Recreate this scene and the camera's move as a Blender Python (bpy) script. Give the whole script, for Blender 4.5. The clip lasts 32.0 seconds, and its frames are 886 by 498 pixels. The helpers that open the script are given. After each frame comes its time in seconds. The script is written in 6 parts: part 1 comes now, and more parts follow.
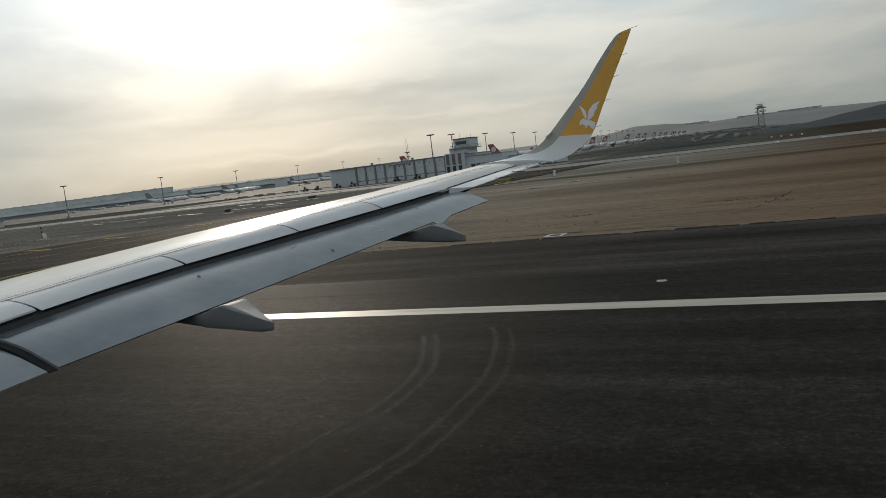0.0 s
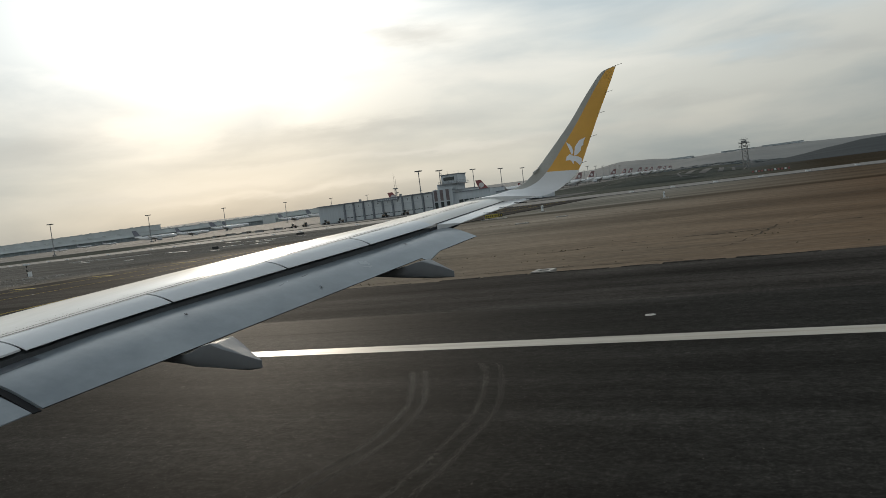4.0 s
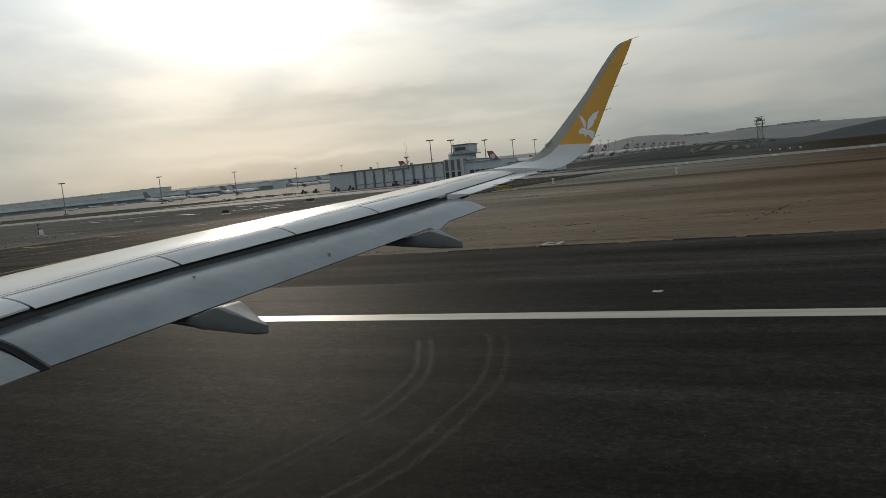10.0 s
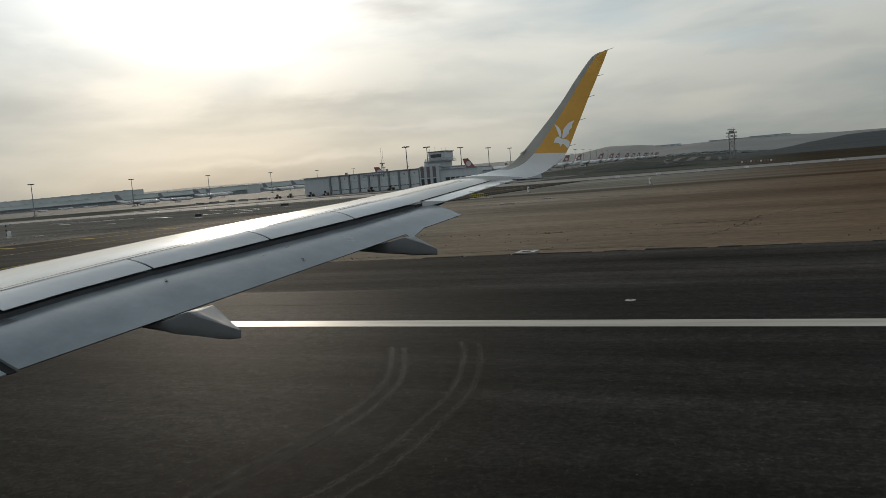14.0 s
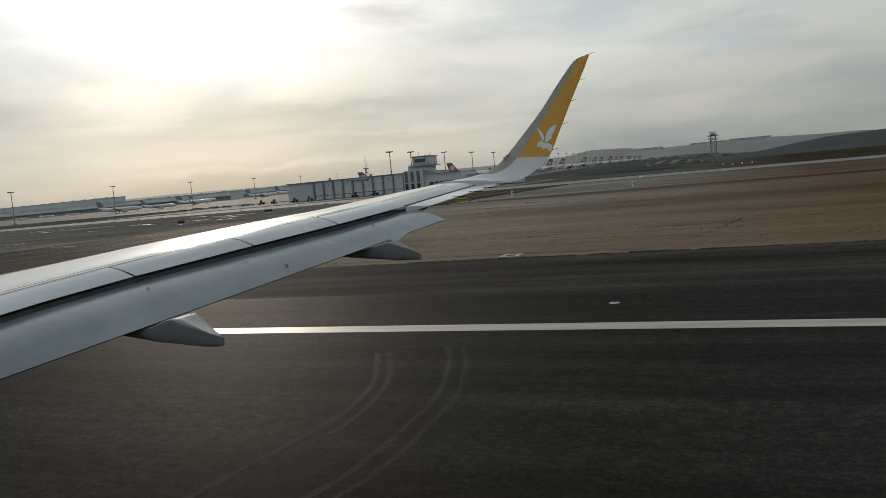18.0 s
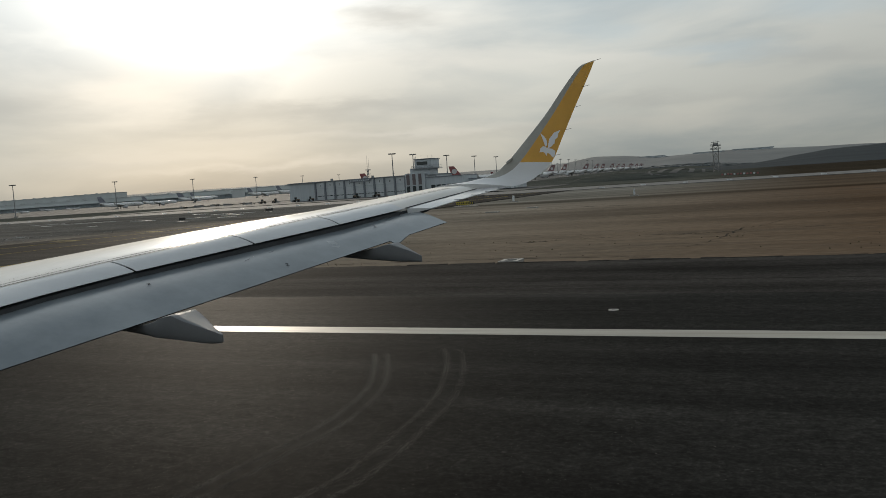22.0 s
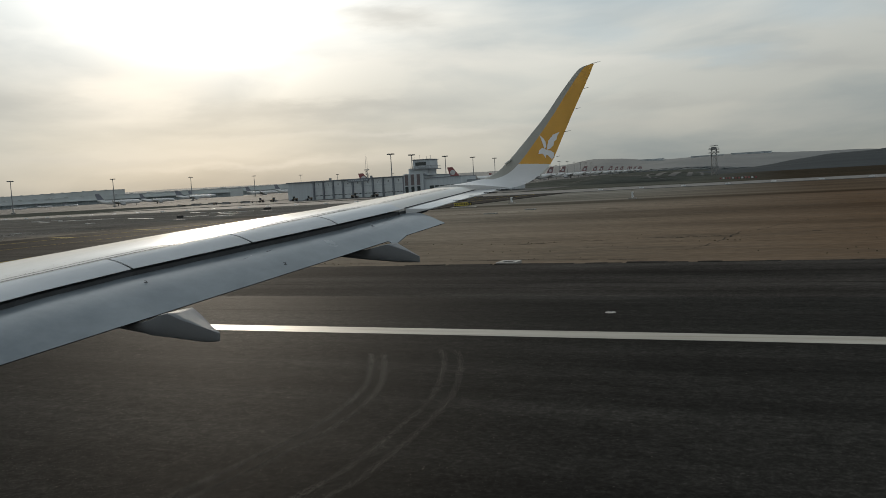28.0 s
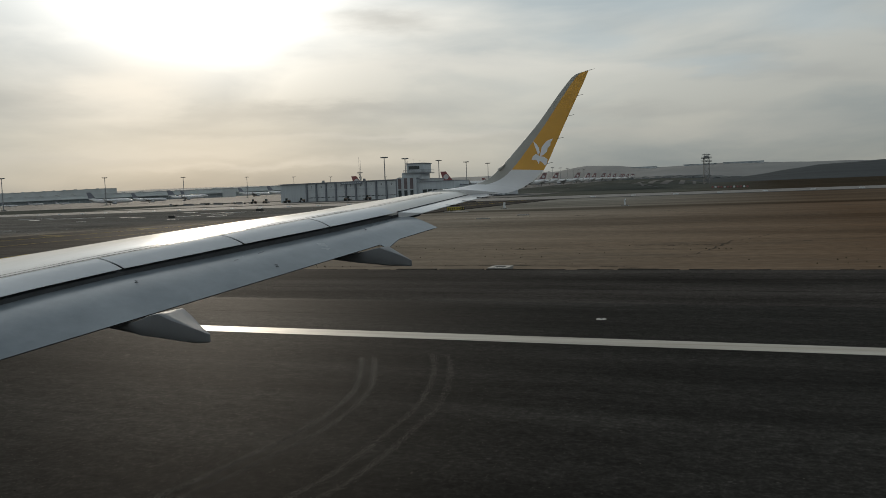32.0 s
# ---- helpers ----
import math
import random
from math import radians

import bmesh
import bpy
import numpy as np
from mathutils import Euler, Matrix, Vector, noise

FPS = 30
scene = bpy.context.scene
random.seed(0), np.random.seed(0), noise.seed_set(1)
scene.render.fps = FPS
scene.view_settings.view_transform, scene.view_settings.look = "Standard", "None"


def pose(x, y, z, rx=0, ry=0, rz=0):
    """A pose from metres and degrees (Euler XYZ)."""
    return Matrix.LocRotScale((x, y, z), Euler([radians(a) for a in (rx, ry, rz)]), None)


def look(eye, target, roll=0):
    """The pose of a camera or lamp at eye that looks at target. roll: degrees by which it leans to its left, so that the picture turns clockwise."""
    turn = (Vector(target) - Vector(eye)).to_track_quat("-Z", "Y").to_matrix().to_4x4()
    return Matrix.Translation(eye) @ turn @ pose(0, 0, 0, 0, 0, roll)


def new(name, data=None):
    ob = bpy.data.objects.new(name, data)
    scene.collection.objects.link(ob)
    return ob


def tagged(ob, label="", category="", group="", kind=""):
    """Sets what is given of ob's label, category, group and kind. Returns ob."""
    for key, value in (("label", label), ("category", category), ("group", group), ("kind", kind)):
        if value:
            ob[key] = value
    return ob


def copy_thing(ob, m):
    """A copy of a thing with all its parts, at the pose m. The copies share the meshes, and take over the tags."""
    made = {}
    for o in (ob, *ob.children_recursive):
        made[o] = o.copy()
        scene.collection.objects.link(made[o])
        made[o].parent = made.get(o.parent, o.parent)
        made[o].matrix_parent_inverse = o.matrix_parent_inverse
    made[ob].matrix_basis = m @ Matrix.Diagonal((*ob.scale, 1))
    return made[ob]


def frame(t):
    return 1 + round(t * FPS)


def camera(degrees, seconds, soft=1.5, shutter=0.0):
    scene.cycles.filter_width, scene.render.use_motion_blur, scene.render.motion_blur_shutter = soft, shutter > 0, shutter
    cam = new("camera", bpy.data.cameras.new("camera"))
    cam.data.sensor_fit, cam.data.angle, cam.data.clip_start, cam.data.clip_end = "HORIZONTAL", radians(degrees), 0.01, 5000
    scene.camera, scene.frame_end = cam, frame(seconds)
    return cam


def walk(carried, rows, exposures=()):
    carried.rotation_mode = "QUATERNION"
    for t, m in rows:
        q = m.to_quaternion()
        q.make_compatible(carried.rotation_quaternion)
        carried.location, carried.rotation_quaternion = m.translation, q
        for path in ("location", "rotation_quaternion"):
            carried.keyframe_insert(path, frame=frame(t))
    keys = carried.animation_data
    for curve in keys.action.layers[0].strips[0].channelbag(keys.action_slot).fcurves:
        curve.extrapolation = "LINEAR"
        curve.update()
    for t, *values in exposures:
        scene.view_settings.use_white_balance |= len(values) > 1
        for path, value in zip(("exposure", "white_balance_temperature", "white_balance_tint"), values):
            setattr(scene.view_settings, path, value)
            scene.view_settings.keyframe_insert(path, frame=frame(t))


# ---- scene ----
# The airport stands still round one airliner on the runway; the camera is held at a cabin window behind the wing.
# x runs along the runway towards the tail, y outwards past the wing tip, z up.
cam = camera(58.5, 32.0, soft=0.8)
WALK = [
    (0.0, -0.003, 0.005, 4.297, 25.44, -5.79, 6.88),
    (0.5, -0.005, -0.001, 4.295, 26.52, -5.28, 4.51),
    (1.0, -0.004, 0.003, 4.300, 26.48, -5.08, 6.55),
    (1.5, 0.000, 0.010, 4.301, 27.49, -5.71, 6.27),
    (2.0, -0.003, 0.005, 4.295, 26.60, -6.31, 8.62),
    (2.5, -0.003, -0.003, 4.295, 23.42, -4.39, 8.47),
    (3.0, -0.006, 0.002, 4.295, 22.78, -2.58, 6.79),
    (3.5, -0.002, -0.000, 4.301, 24.12, -2.83, 6.65),
    (5.5, -0.003, -0.002, 4.298, 24.75, -4.89, 7.94),
    (6.0, -0.010, 0.002, 4.294, 23.88, -4.32, 7.49),
    (6.5, -0.000, -0.004, 4.297, 23.59, -4.29, 6.16),
    (7.0, -0.003, 0.000, 4.296, 22.32, -3.35, 7.36),
    (7.5, 0.001, 0.004, 4.302, 23.17, -4.14, 6.96),
    (8.0, -0.003, 0.004, 4.297, 24.04, -4.49, 7.27),
    (8.5, -0.001, 0.004, 4.297, 24.40, -5.23, 5.72),
    (9.0, -0.006, 0.000, 4.296, 24.02, -5.74, 6.61),
    (9.5, -0.002, 0.000, 4.297, 23.52, -5.19, 4.67),
    (10.0, -0.003, 0.019, 4.305, 25.35, -5.40, 5.64),
    (10.5, -0.006, -0.011, 4.292, 25.38, -5.74, 5.42),
    (11.0, -0.000, 0.006, 4.299, 25.39, -5.45, 5.79),
    (11.5, -0.001, 0.003, 4.301, 25.49, -5.59, 5.41),
    (12.0, -0.001, 0.004, 4.300, 25.16, -5.80, 5.67),
    (12.5, -0.002, 0.000, 4.297, 24.35, -5.18, 5.22),
    (13.0, -0.001, 0.001, 4.298, 23.96, -5.38, 4.93),
    (13.5, 0.000, 0.003, 4.301, 23.48, -5.15, 4.89),
    (14.0, 0.001, 0.003, 4.304, 23.58, -5.06, 4.76),
    (14.5, 0.001, 0.006, 4.303, 23.69, -5.37, 4.49),
    (15.0, -0.002, 0.006, 4.298, 23.84, -5.85, 4.16),
    (15.5, -0.003, -0.001, 4.298, 24.61, -7.09, 4.04),
    (17.5, -0.001, 0.003, 4.301, 23.73, -7.18, 5.03),
    (18.0, 0.008, 0.012, 4.306, 22.42, -4.83, 5.20),
    (18.5, 0.002, 0.005, 4.301, 22.15, -5.06, 4.34),
    (19.0, -0.000, -0.001, 4.299, 21.88, -4.76, 4.24),
    (19.5, -0.001, 0.001, 4.300, 21.83, -4.70, 4.32),
    (20.0, 0.000, -0.001, 4.301, 22.07, -4.60, 4.27),
    (20.5, 0.000, 0.000, 4.300, 21.98, -4.17, 3.88),
    (21.0, -0.002, -0.000, 4.302, 21.98, -4.14, 3.64),
    (21.5, -0.001, -0.002, 4.298, 22.46, -4.19, 3.94),
    (22.0, 0.004, -0.004, 4.300, 22.54, -4.59, 3.84),
    (22.5, 0.003, -0.002, 4.298, 22.42, -4.23, 3.54),
    (23.0, -0.000, -0.003, 4.298, 22.38, -4.20, 3.75),
    (23.5, -0.001, -0.004, 4.294, 22.33, -4.30, 3.50),
    (24.0, 0.001, -0.002, 4.306, 22.56, -4.57, 4.27),
    (24.5, -0.000, -0.001, 4.300, 22.59, -4.75, 3.72),
    (25.0, 0.002, -0.007, 4.308, 22.56, -4.57, 4.05),
    (25.5, 0.000, 0.000, 4.300, 22.37, -4.52, 3.46),
    (26.0, 0.002, -0.007, 4.307, 22.33, -4.22, 3.40),
    (26.5, 0.000, 0.003, 4.300, 22.46, -4.46, 3.40),
    (28.5, -0.002, -0.002, 4.299, 22.42, -4.59, 3.15),
    (29.0, 0.002, -0.004, 4.303, 22.43, -4.74, 3.08),
    (29.5, -0.002, -0.003, 4.299, 22.16, -4.43, 2.93),
    (30.0, 0.001, -0.004, 4.303, 21.61, -3.88, 2.78),
    (30.5, -0.003, -0.003, 4.299, 21.61, -3.48, 2.69),
    (31.0, 0.003, -0.007, 4.299, 21.83, -4.16, 2.76),
    (31.5, -0.002, -0.003, 4.298, 21.82, -4.37, 2.27),
    (32.0, 0.000, -0.005, 4.303, 21.92, -4.26, 2.29),
]
walk(cam, [(t, pose(x, y, z, 90 + pitch, roll, yaw)) for t, x, y, z, yaw, pitch, roll in WALK],
     exposures=[(0.0, 0.02), (1.0, -0.04), (2.0, -0.04), (3.0, 0.08), (9.0, 0.03), (10.0, -0.12), (12.0, -0.08), (15.0, -0.06), (18.0, -0.02), (20.0, -0.12), (26.0, -0.08), (30.0, -0.1), (31.0, -0.2), (32.0, -0.22)])

# ---- world and sun ----
SUN_EL, SUN_AZ = radians(15.0), radians(-39.0)     # height over the horizon, bearing from the wing-tip direction
SUN_DIR = Vector((math.sin(SUN_AZ) * math.cos(SUN_EL), math.cos(SUN_AZ) * math.cos(SUN_EL), math.sin(SUN_EL)))


def node(nt, kind, **inputs):
    n = nt.nodes.new(kind)
    for key, value in inputs.items():
        n.inputs[key.replace("_", " ")].default_value = value
    return n


def math_node(nt, op, a, b=None, c=None, clamp=False):
    n = nt.nodes.new("ShaderNodeMath")
    n.operation, n.use_clamp = op, clamp
    for i, v in enumerate((a, b, c)):
        if v is None:
            continue
        if isinstance(v, (int, float)):
            n.inputs[i].default_value = v
        else:
            nt.links.new(v, n.inputs[i])
    return n.outputs[0]


def mix_col(nt, fac, a, b, blend="MIX"):
    n = nt.nodes.new("ShaderNodeMix")
    n.data_type, n.blend_type = "RGBA", blend
    for sock, v in ((n.inputs[0], fac), (n.inputs[6], a), (n.inputs[7], b)):
        if isinstance(v, (int, float)):
            sock.default_value = v
        elif isinstance(v, tuple):
            sock.default_value = (*v, 1) if len(v) == 3 else v
        else:
            nt.links.new(v, sock)
    return n.outputs[2]


def ramp(nt, fac, stops):
    n = nt.nodes.new("ShaderNodeValToRGB")
    while len(n.color_ramp.elements) < len(stops):
        n.color_ramp.elements.new(0.5)
    for e, (p, c) in zip(n.color_ramp.elements, stops):
        e.position = p
        e.color = (c, c, c, 1) if isinstance(c, (int, float)) else (*c, 1)
    nt.links.new(fac, n.inputs[0])
    return n.outputs[0]


GREY_CLOUD, BLUE_GREY, BLUE_GAP, BRIGHT_CLOUD, LIT_CLOUD = (0.36, 0.372, 0.362), (0.4, 0.43, 0.43), (0.47, 0.56, 0.6), (0.8, 0.78, 0.72), (1.0, 0.95, 0.85)
# bearing and height in degrees, half width, half height, slope, depth, colour; towards the sun and away from it
SUNWARD_CLOUD = [
    (52, 6.2, 7.5, 1.1, -0.06, 0.8, BLUE_GREY), (41.5, 7.4, 4.2, 2.0, 0.0, 0.6, LIT_CLOUD), (29.5, 5.9, 8.0, 0.65, -0.03, 0.85, BLUE_GREY), (26, 4.0, 12.0, 0.3, 0.02, 0.35, BRIGHT_CLOUD),
    (46, 2.9, 8.0, 0.3, 0.02, 0.35, BLUE_GREY), (36, 2.1, 9.0, 0.35, 0.0, 0.3, BRIGHT_CLOUD), (32, 4.3, 10.0, 0.4, 0.05, 0.45, BLUE_GREY), (24.5, 12.0, 4.0, 0.9, 0.05, 0.55, GREY_CLOUD), (22, 8.8, 7.0, 0.7, 0.05, 0.3, BRIGHT_CLOUD), (42, 3.2, 9.0, 0.7, 0.0, 0.3, BRIGHT_CLOUD),
]
OUTER_CLOUD = [
    (-2, 6.8, 6.0, 0.6, 0.12, 0.45, GREY_CLOUD), (7, 5.0, 8.0, 0.5, 0.05, 0.4, GREY_CLOUD), (14, 3.6, 9.0, 0.4, 0.0, 0.3, GREY_CLOUD), (5, 11.8, 6.0, 1.0, 0.05, 0.5, BLUE_GAP),
    (-5, 10.2, 4.5, 1.2, 0.1, 0.5, BLUE_GAP), (11, 9.6, 3.2, 0.8, 0.05, 0.5, BLUE_GAP), (4, 7.6, 4.5, 0.5, 0.1, 0.45, BLUE_GAP), (4, 3.4, 12.0, 1.1, 0.0, 0.4, (0.55, 0.535, 0.48)),
    (12, 8.0, 5.0, 0.5, 0.1, 0.25, BRIGHT_CLOUD),
]


def make_world():
    w = bpy.data.worlds.new("sky")
    scene.world = w
    w.use_nodes = True
    nt = w.node_tree
    nt.nodes.clear()
    out = nt.nodes.new("ShaderNodeOutputWorld")
    bg = nt.nodes.new("ShaderNodeBackground")
    sky = nt.nodes.new("ShaderNodeTexSky")
    sky.sky_type, sky.sun_disc = "NISHITA", False
    sky.sun_elevation, sky.sun_rotation = SUN_EL, SUN_AZ
    sky.air_density, sky.dust_density = 1.0, 2.0
    tc = nt.nodes.new("ShaderNodeTexCoord")
    sep = nt.nodes.new("ShaderNodeSeparateXYZ")
    nt.links.new(tc.outputs["Generated"], sep.inputs[0])
    up = math_node(nt, "MAXIMUM", sep.outputs[2], 0.0)
    # veil of high cloud in long soft banks level with the horizon
    mp = nt.nodes.new("ShaderNodeMapping")
    mp.inputs["Rotation"].default_value = (radians(4), 0, 0)
    mp.inputs["Scale"].default_value = (1.5, 1.5, 6.5)
    mp.inputs["Location"].default_value = (3.1, 1.7, 0.35)
    nt.links.new(tc.outputs["Generated"], mp.inputs[0])
    n1 = node(nt, "ShaderNodeTexNoise", Scale=2.1, Detail=7.0, Roughness=0.52, Distortion=0.35)
    n2 = node(nt, "ShaderNodeTexNoise", Scale=1.2, Detail=4.0, Roughness=0.5)
    n3 = node(nt, "ShaderNodeTexNoise", Scale=2.6, Detail=5.0, Roughness=0.55)
    n4 = node(nt, "ShaderNodeTexNoise", Scale=5.5, Detail=6.0, Roughness=0.6)
    for n in (n1, n2, n3, n4):
        nt.links.new(mp.outputs[0], n.inputs["Vector"])
    cloud = math_node(nt, "ADD", math_node(nt, "MULTIPLY", n1.outputs[0], 0.55), math_node(nt, "MULTIPLY", n2.outputs[0], 0.45))
    cloud = ramp(nt, cloud, [(0.42, 0.0), (0.58, 1.0)])
    # light of the hidden sun spread through the veil
    dot = nt.nodes.new("ShaderNodeVectorMath")
    dot.operation = "DOT_PRODUCT"
    dot.inputs[1].default_value = SUN_DIR
    nt.links.new(tc.outputs["Generated"], dot.inputs[0])
    d = math_node(nt, "MAXIMUM", dot.outputs["Value"], 0.0)
    core = math_node(nt, "MULTIPLY", math_node(nt, "POWER", d, 260.0), 3.0)
    mid = math_node(nt, "MULTIPLY", math_node(nt, "POWER", d, 42.0), 1.25)
    wide = math_node(nt, "MULTIPLY", math_node(nt, "POWER", d, 8.0), 0.07)
    thick = ramp(nt, up, [(0.0, 0.03), (0.08, 0.11), (0.15, 0.42), (0.22, 0.95), (0.3, 1.0)])
    glow = math_node(nt, "ADD", math_node(nt, "MULTIPLY", math_node(nt, "ADD", core, mid), thick), wide)
    base = ramp(nt, up, [(0.0, (0.305, 0.32, 0.305)), (0.1, (0.425, 0.44, 0.425)), (0.25, (0.62, 0.635, 0.62)), (0.45, (0.6, 0.64, 0.655)), (1.0, (0.4, 0.44, 0.475))])
    facing = math_node(nt, "MULTIPLY_ADD", dot.outputs["Value"], 0.5, 0.5)
    base = mix_col(nt, 1.0, base, ramp(nt, facing, [(0.0, 0.78), (0.55, 0.9), (0.8, 1.0), (0.86, 1.03), (0.925, 1.14), (0.955, 1.24), (0.98, 1.1), (1.0, 0.91)]), "MULTIPLY")
    dark = mix_col(nt, 1.0, base, (0.62, 0.705, 0.765), "MULTIPLY")
    cream = mix_col(nt, 1.0, base, (1.04, 1.03, 0.99), "MULTIPLY")
    layer = mix_col(nt, cloud, dark, cream)
    lit = nt.nodes.new("ShaderNodeVectorMath")
    lit.operation = "SCALE"
    lit.inputs[0].default_value = (1.0, 0.985, 0.945)
    nt.links.new(math_node(nt, "MULTIPLY", glow, math_node(nt, "MULTIPLY_ADD", cloud, 0.35, 0.75)), lit.inputs["Scale"])
    total = mix_col(nt, 1.0, layer, lit.outputs[0], "ADD")
    # banks of thicker and thinner cloud
    deg = 180 / math.pi
    flat = math_node(nt, "SUBTRACT", n3.outputs[0], 0.5)
    bearing = math_node(nt, "MULTIPLY", math_node(nt, "ARCTAN2", math_node(nt, "MULTIPLY", sep.outputs[0], -1.0), sep.outputs[1]), deg)
    bearing = math_node(nt, "MULTIPLY_ADD", flat, 16.0, bearing)
    height = math_node(nt, "MULTIPLY", math_node(nt, "ARCSINE", sep.outputs[2]), deg)
    height = math_node(nt, "MULTIPLY_ADD", math_node(nt, "SUBTRACT", n4.outputs[0], 0.5), 2.5, height)
    for az, el, w, h, slope, depth, tint in SUNWARD_CLOUD + OUTER_CLOUD:
        off = math_node(nt, "SUBTRACT", bearing, az)
        a = math_node(nt, "POWER", math_node(nt, "ABSOLUTE", math_node(nt, "DIVIDE", off, w)), 2.0)
        up_off = math_node(nt, "SUBTRACT", math_node(nt, "SUBTRACT", height, el), math_node(nt, "MULTIPLY", off, slope))
        b = math_node(nt, "POWER", math_node(nt, "ABSOLUTE", math_node(nt, "DIVIDE", up_off, h)), 2.0)
        mask = math_node(nt, "EXPONENT", math_node(nt, "MULTIPLY", math_node(nt, "ADD", a, b), -1.0))
        total = mix_col(nt, math_node(nt, "MULTIPLY", mask, depth), total, tint)
    total = mix_col(nt, 0.0045, total, sky.outputs[0], "ADD")
    nt.links.new(total, bg.inputs[0])
    bg.inputs[1].default_value = 1.0
    nt.links.new(bg.outputs[0], out.inputs[0])


make_world()
sun_data = bpy.data.lights.new("sun", "SUN")
sun_data.energy, sun_data.angle, sun_data.color = 2.0, radians(6), (1.0, 0.87, 0.7)
sun = new("sun", sun_data)
sun.matrix_world = look(SUN_DIR * 100, (0, 0, 0))


# ---- materials ----
def material(name, color, rough=0.6, metal=0.0, vary=0.15, scale=3.0, stretch=(1, 1, 1), bump=0.0, bump_scale=40.0,
             color2=None, spec=0.5, coat=0.0, per_object=0.0, rough_vary=0.0):
    """A surface with coarse stains and fine grain; stretch lengthens the pattern along an axis."""
    m = bpy.data.materials.new(name)
    m.use_nodes = True
    nt = m.node_tree
    b = nt.nodes["Principled BSDF"]
    tc = nt.nodes.new("ShaderNodeTexCoord")
    mp = nt.nodes.new("ShaderNodeMapping")
    mp.inputs["Scale"].default_value = stretch
    nt.links.new(tc.outputs["Object"], mp.inputs[0])
    big = node(nt, "ShaderNodeTexNoise", Scale=scale, Detail=5.0, Roughness=0.6)
    fine = node(nt, "ShaderNodeTexNoise", Scale=bump_scale, Detail=3.0, Roughness=0.7)
    nt.links.new(mp.outputs[0], big.inputs["Vector"])
    nt.links.new(tc.outputs["Object"], fine.inputs["Vector"])
    other = color2 or tuple(c * (1 - 2.2 * vary) for c in color)
    col = mix_col(nt, ramp(nt, big.outputs[0], [(0.34, 0.0), (0.68, 1.0)]), other, color)
    col = mix_col(nt, 1.0, col, mix_col(nt, fine.outputs[0], (1 - vary,) * 3, (1 + vary,) * 3), "MULTIPLY")
    if per_object:
        oi = nt.nodes.new("ShaderNodeObjectInfo")
        col = mix_col(nt, 1.0, col, mix_col(nt, oi.outputs["Random"], (1 - per_object,) * 3, (1 + per_object,) * 3), "MULTIPLY")
    nt.links.new(col, b.inputs["Base Color"])
    b.inputs["Roughness"].default_value = rough
    if rough_vary:
        nt.links.new(math_node(nt, "MULTIPLY_ADD", big.outputs[0], rough_vary * 2, rough - rough_vary, clamp=True), b.inputs["Roughness"])
    b.inputs["Metallic"].default_value = metal
    b.inputs["Specular IOR Level"].default_value = spec
    b.inputs["Coat Weight"].default_value = coat
    if bump:
        bp = node(nt, "ShaderNodeBump", Strength=min(1.0, bump * 20), Distance=bump)
        nt.links.new(fine.outputs[0], bp.inputs["Height"])
        nt.links.new(bp.outputs[0], b.inputs["Normal"])
    return m


def asphalt_material(name, dark, pale, rough, spec):
    """Bound stone: dark binder with pale grains, long worn streaks along the runway."""
    m = bpy.data.materials.new(name)
    m.use_nodes = True
    nt = m.node_tree
    b = nt.nodes["Principled BSDF"]
    tc = nt.nodes.new("ShaderNodeTexCoord")

    def noise_tex(scale, sx, detail, rgh=0.6):
        mp = nt.nodes.new("ShaderNodeMapping")
        mp.inputs["Scale"].default_value = (sx, 1, 1)
        nt.links.new(tc.outputs["Object"], mp.inputs[0])
        n = node(nt, "ShaderNodeTexNoise", Scale=scale, Detail=detail, Roughness=rgh)
        nt.links.new(mp.outputs[0], n.inputs["Vector"])
        return n.outputs[0]

    streak = noise_tex(0.55, 0.035, 5.0)
    patch = noise_tex(0.12, 0.3, 4.0)
    grain = noise_tex(9.0, 1.0, 6.0, 0.8)
    grit = noise_tex(55.0, 0.8, 2.0)
    speck = noise_tex(7.0, 0.5, 5.0, 0.7)
    worn = noise_tex(0.8, 0.12, 3.0)
    mottle = noise_tex(3.2, 0.8, 7.0, 0.75)
    col = mix_col(nt, ramp(nt, streak, [(0.34, 0.0), (0.66, 1.0)]), dark, pale)
    col = mix_col(nt, 1.0, col, ramp(nt, grain, [(0.3, 0.52), (0.51, 0.93), (0.69, 1.8)]), "MULTIPLY")
    col = mix_col(nt, 1.0, col, ramp(nt, patch, [(0.3, 0.45), (0.5, 1.0), (0.7, 1.8)]), "MULTIPLY")
    col = mix_col(nt, 1.0, col, ramp(nt, mottle, [(0.36, 0.76), (0.5, 1.0), (0.64, 1.32)]), "MULTIPLY")
    scuff = math_node(nt, "MULTIPLY", ramp(nt, speck, [(0.62, 0.0), (0.68, 1.0)]), ramp(nt, worn, [(0.55, 0.0), (0.66, 0.8)]))
    col = mix_col(nt, scuff, col, tuple(c * 3.2 for c in pale))
    nt.links.new(col, b.inputs["Base Color"])
    nt.links.new(math_node(nt, "MULTIPLY_ADD", mottle, -0.2, rough + 0.1, clamp=True), b.inputs["Roughness"])
    b.inputs["Specular IOR Level"].default_value = spec
    h = math_node(nt, "ADD", grain, math_node(nt, "MULTIPLY", grit, 0.5))
    bp = node(nt, "ShaderNodeBump", Strength=0.55, Distance=0.014)
    nt.links.new(h, bp.inputs["Height"])
    nt.links.new(bp.outputs[0], b.inputs["Normal"])
    return m


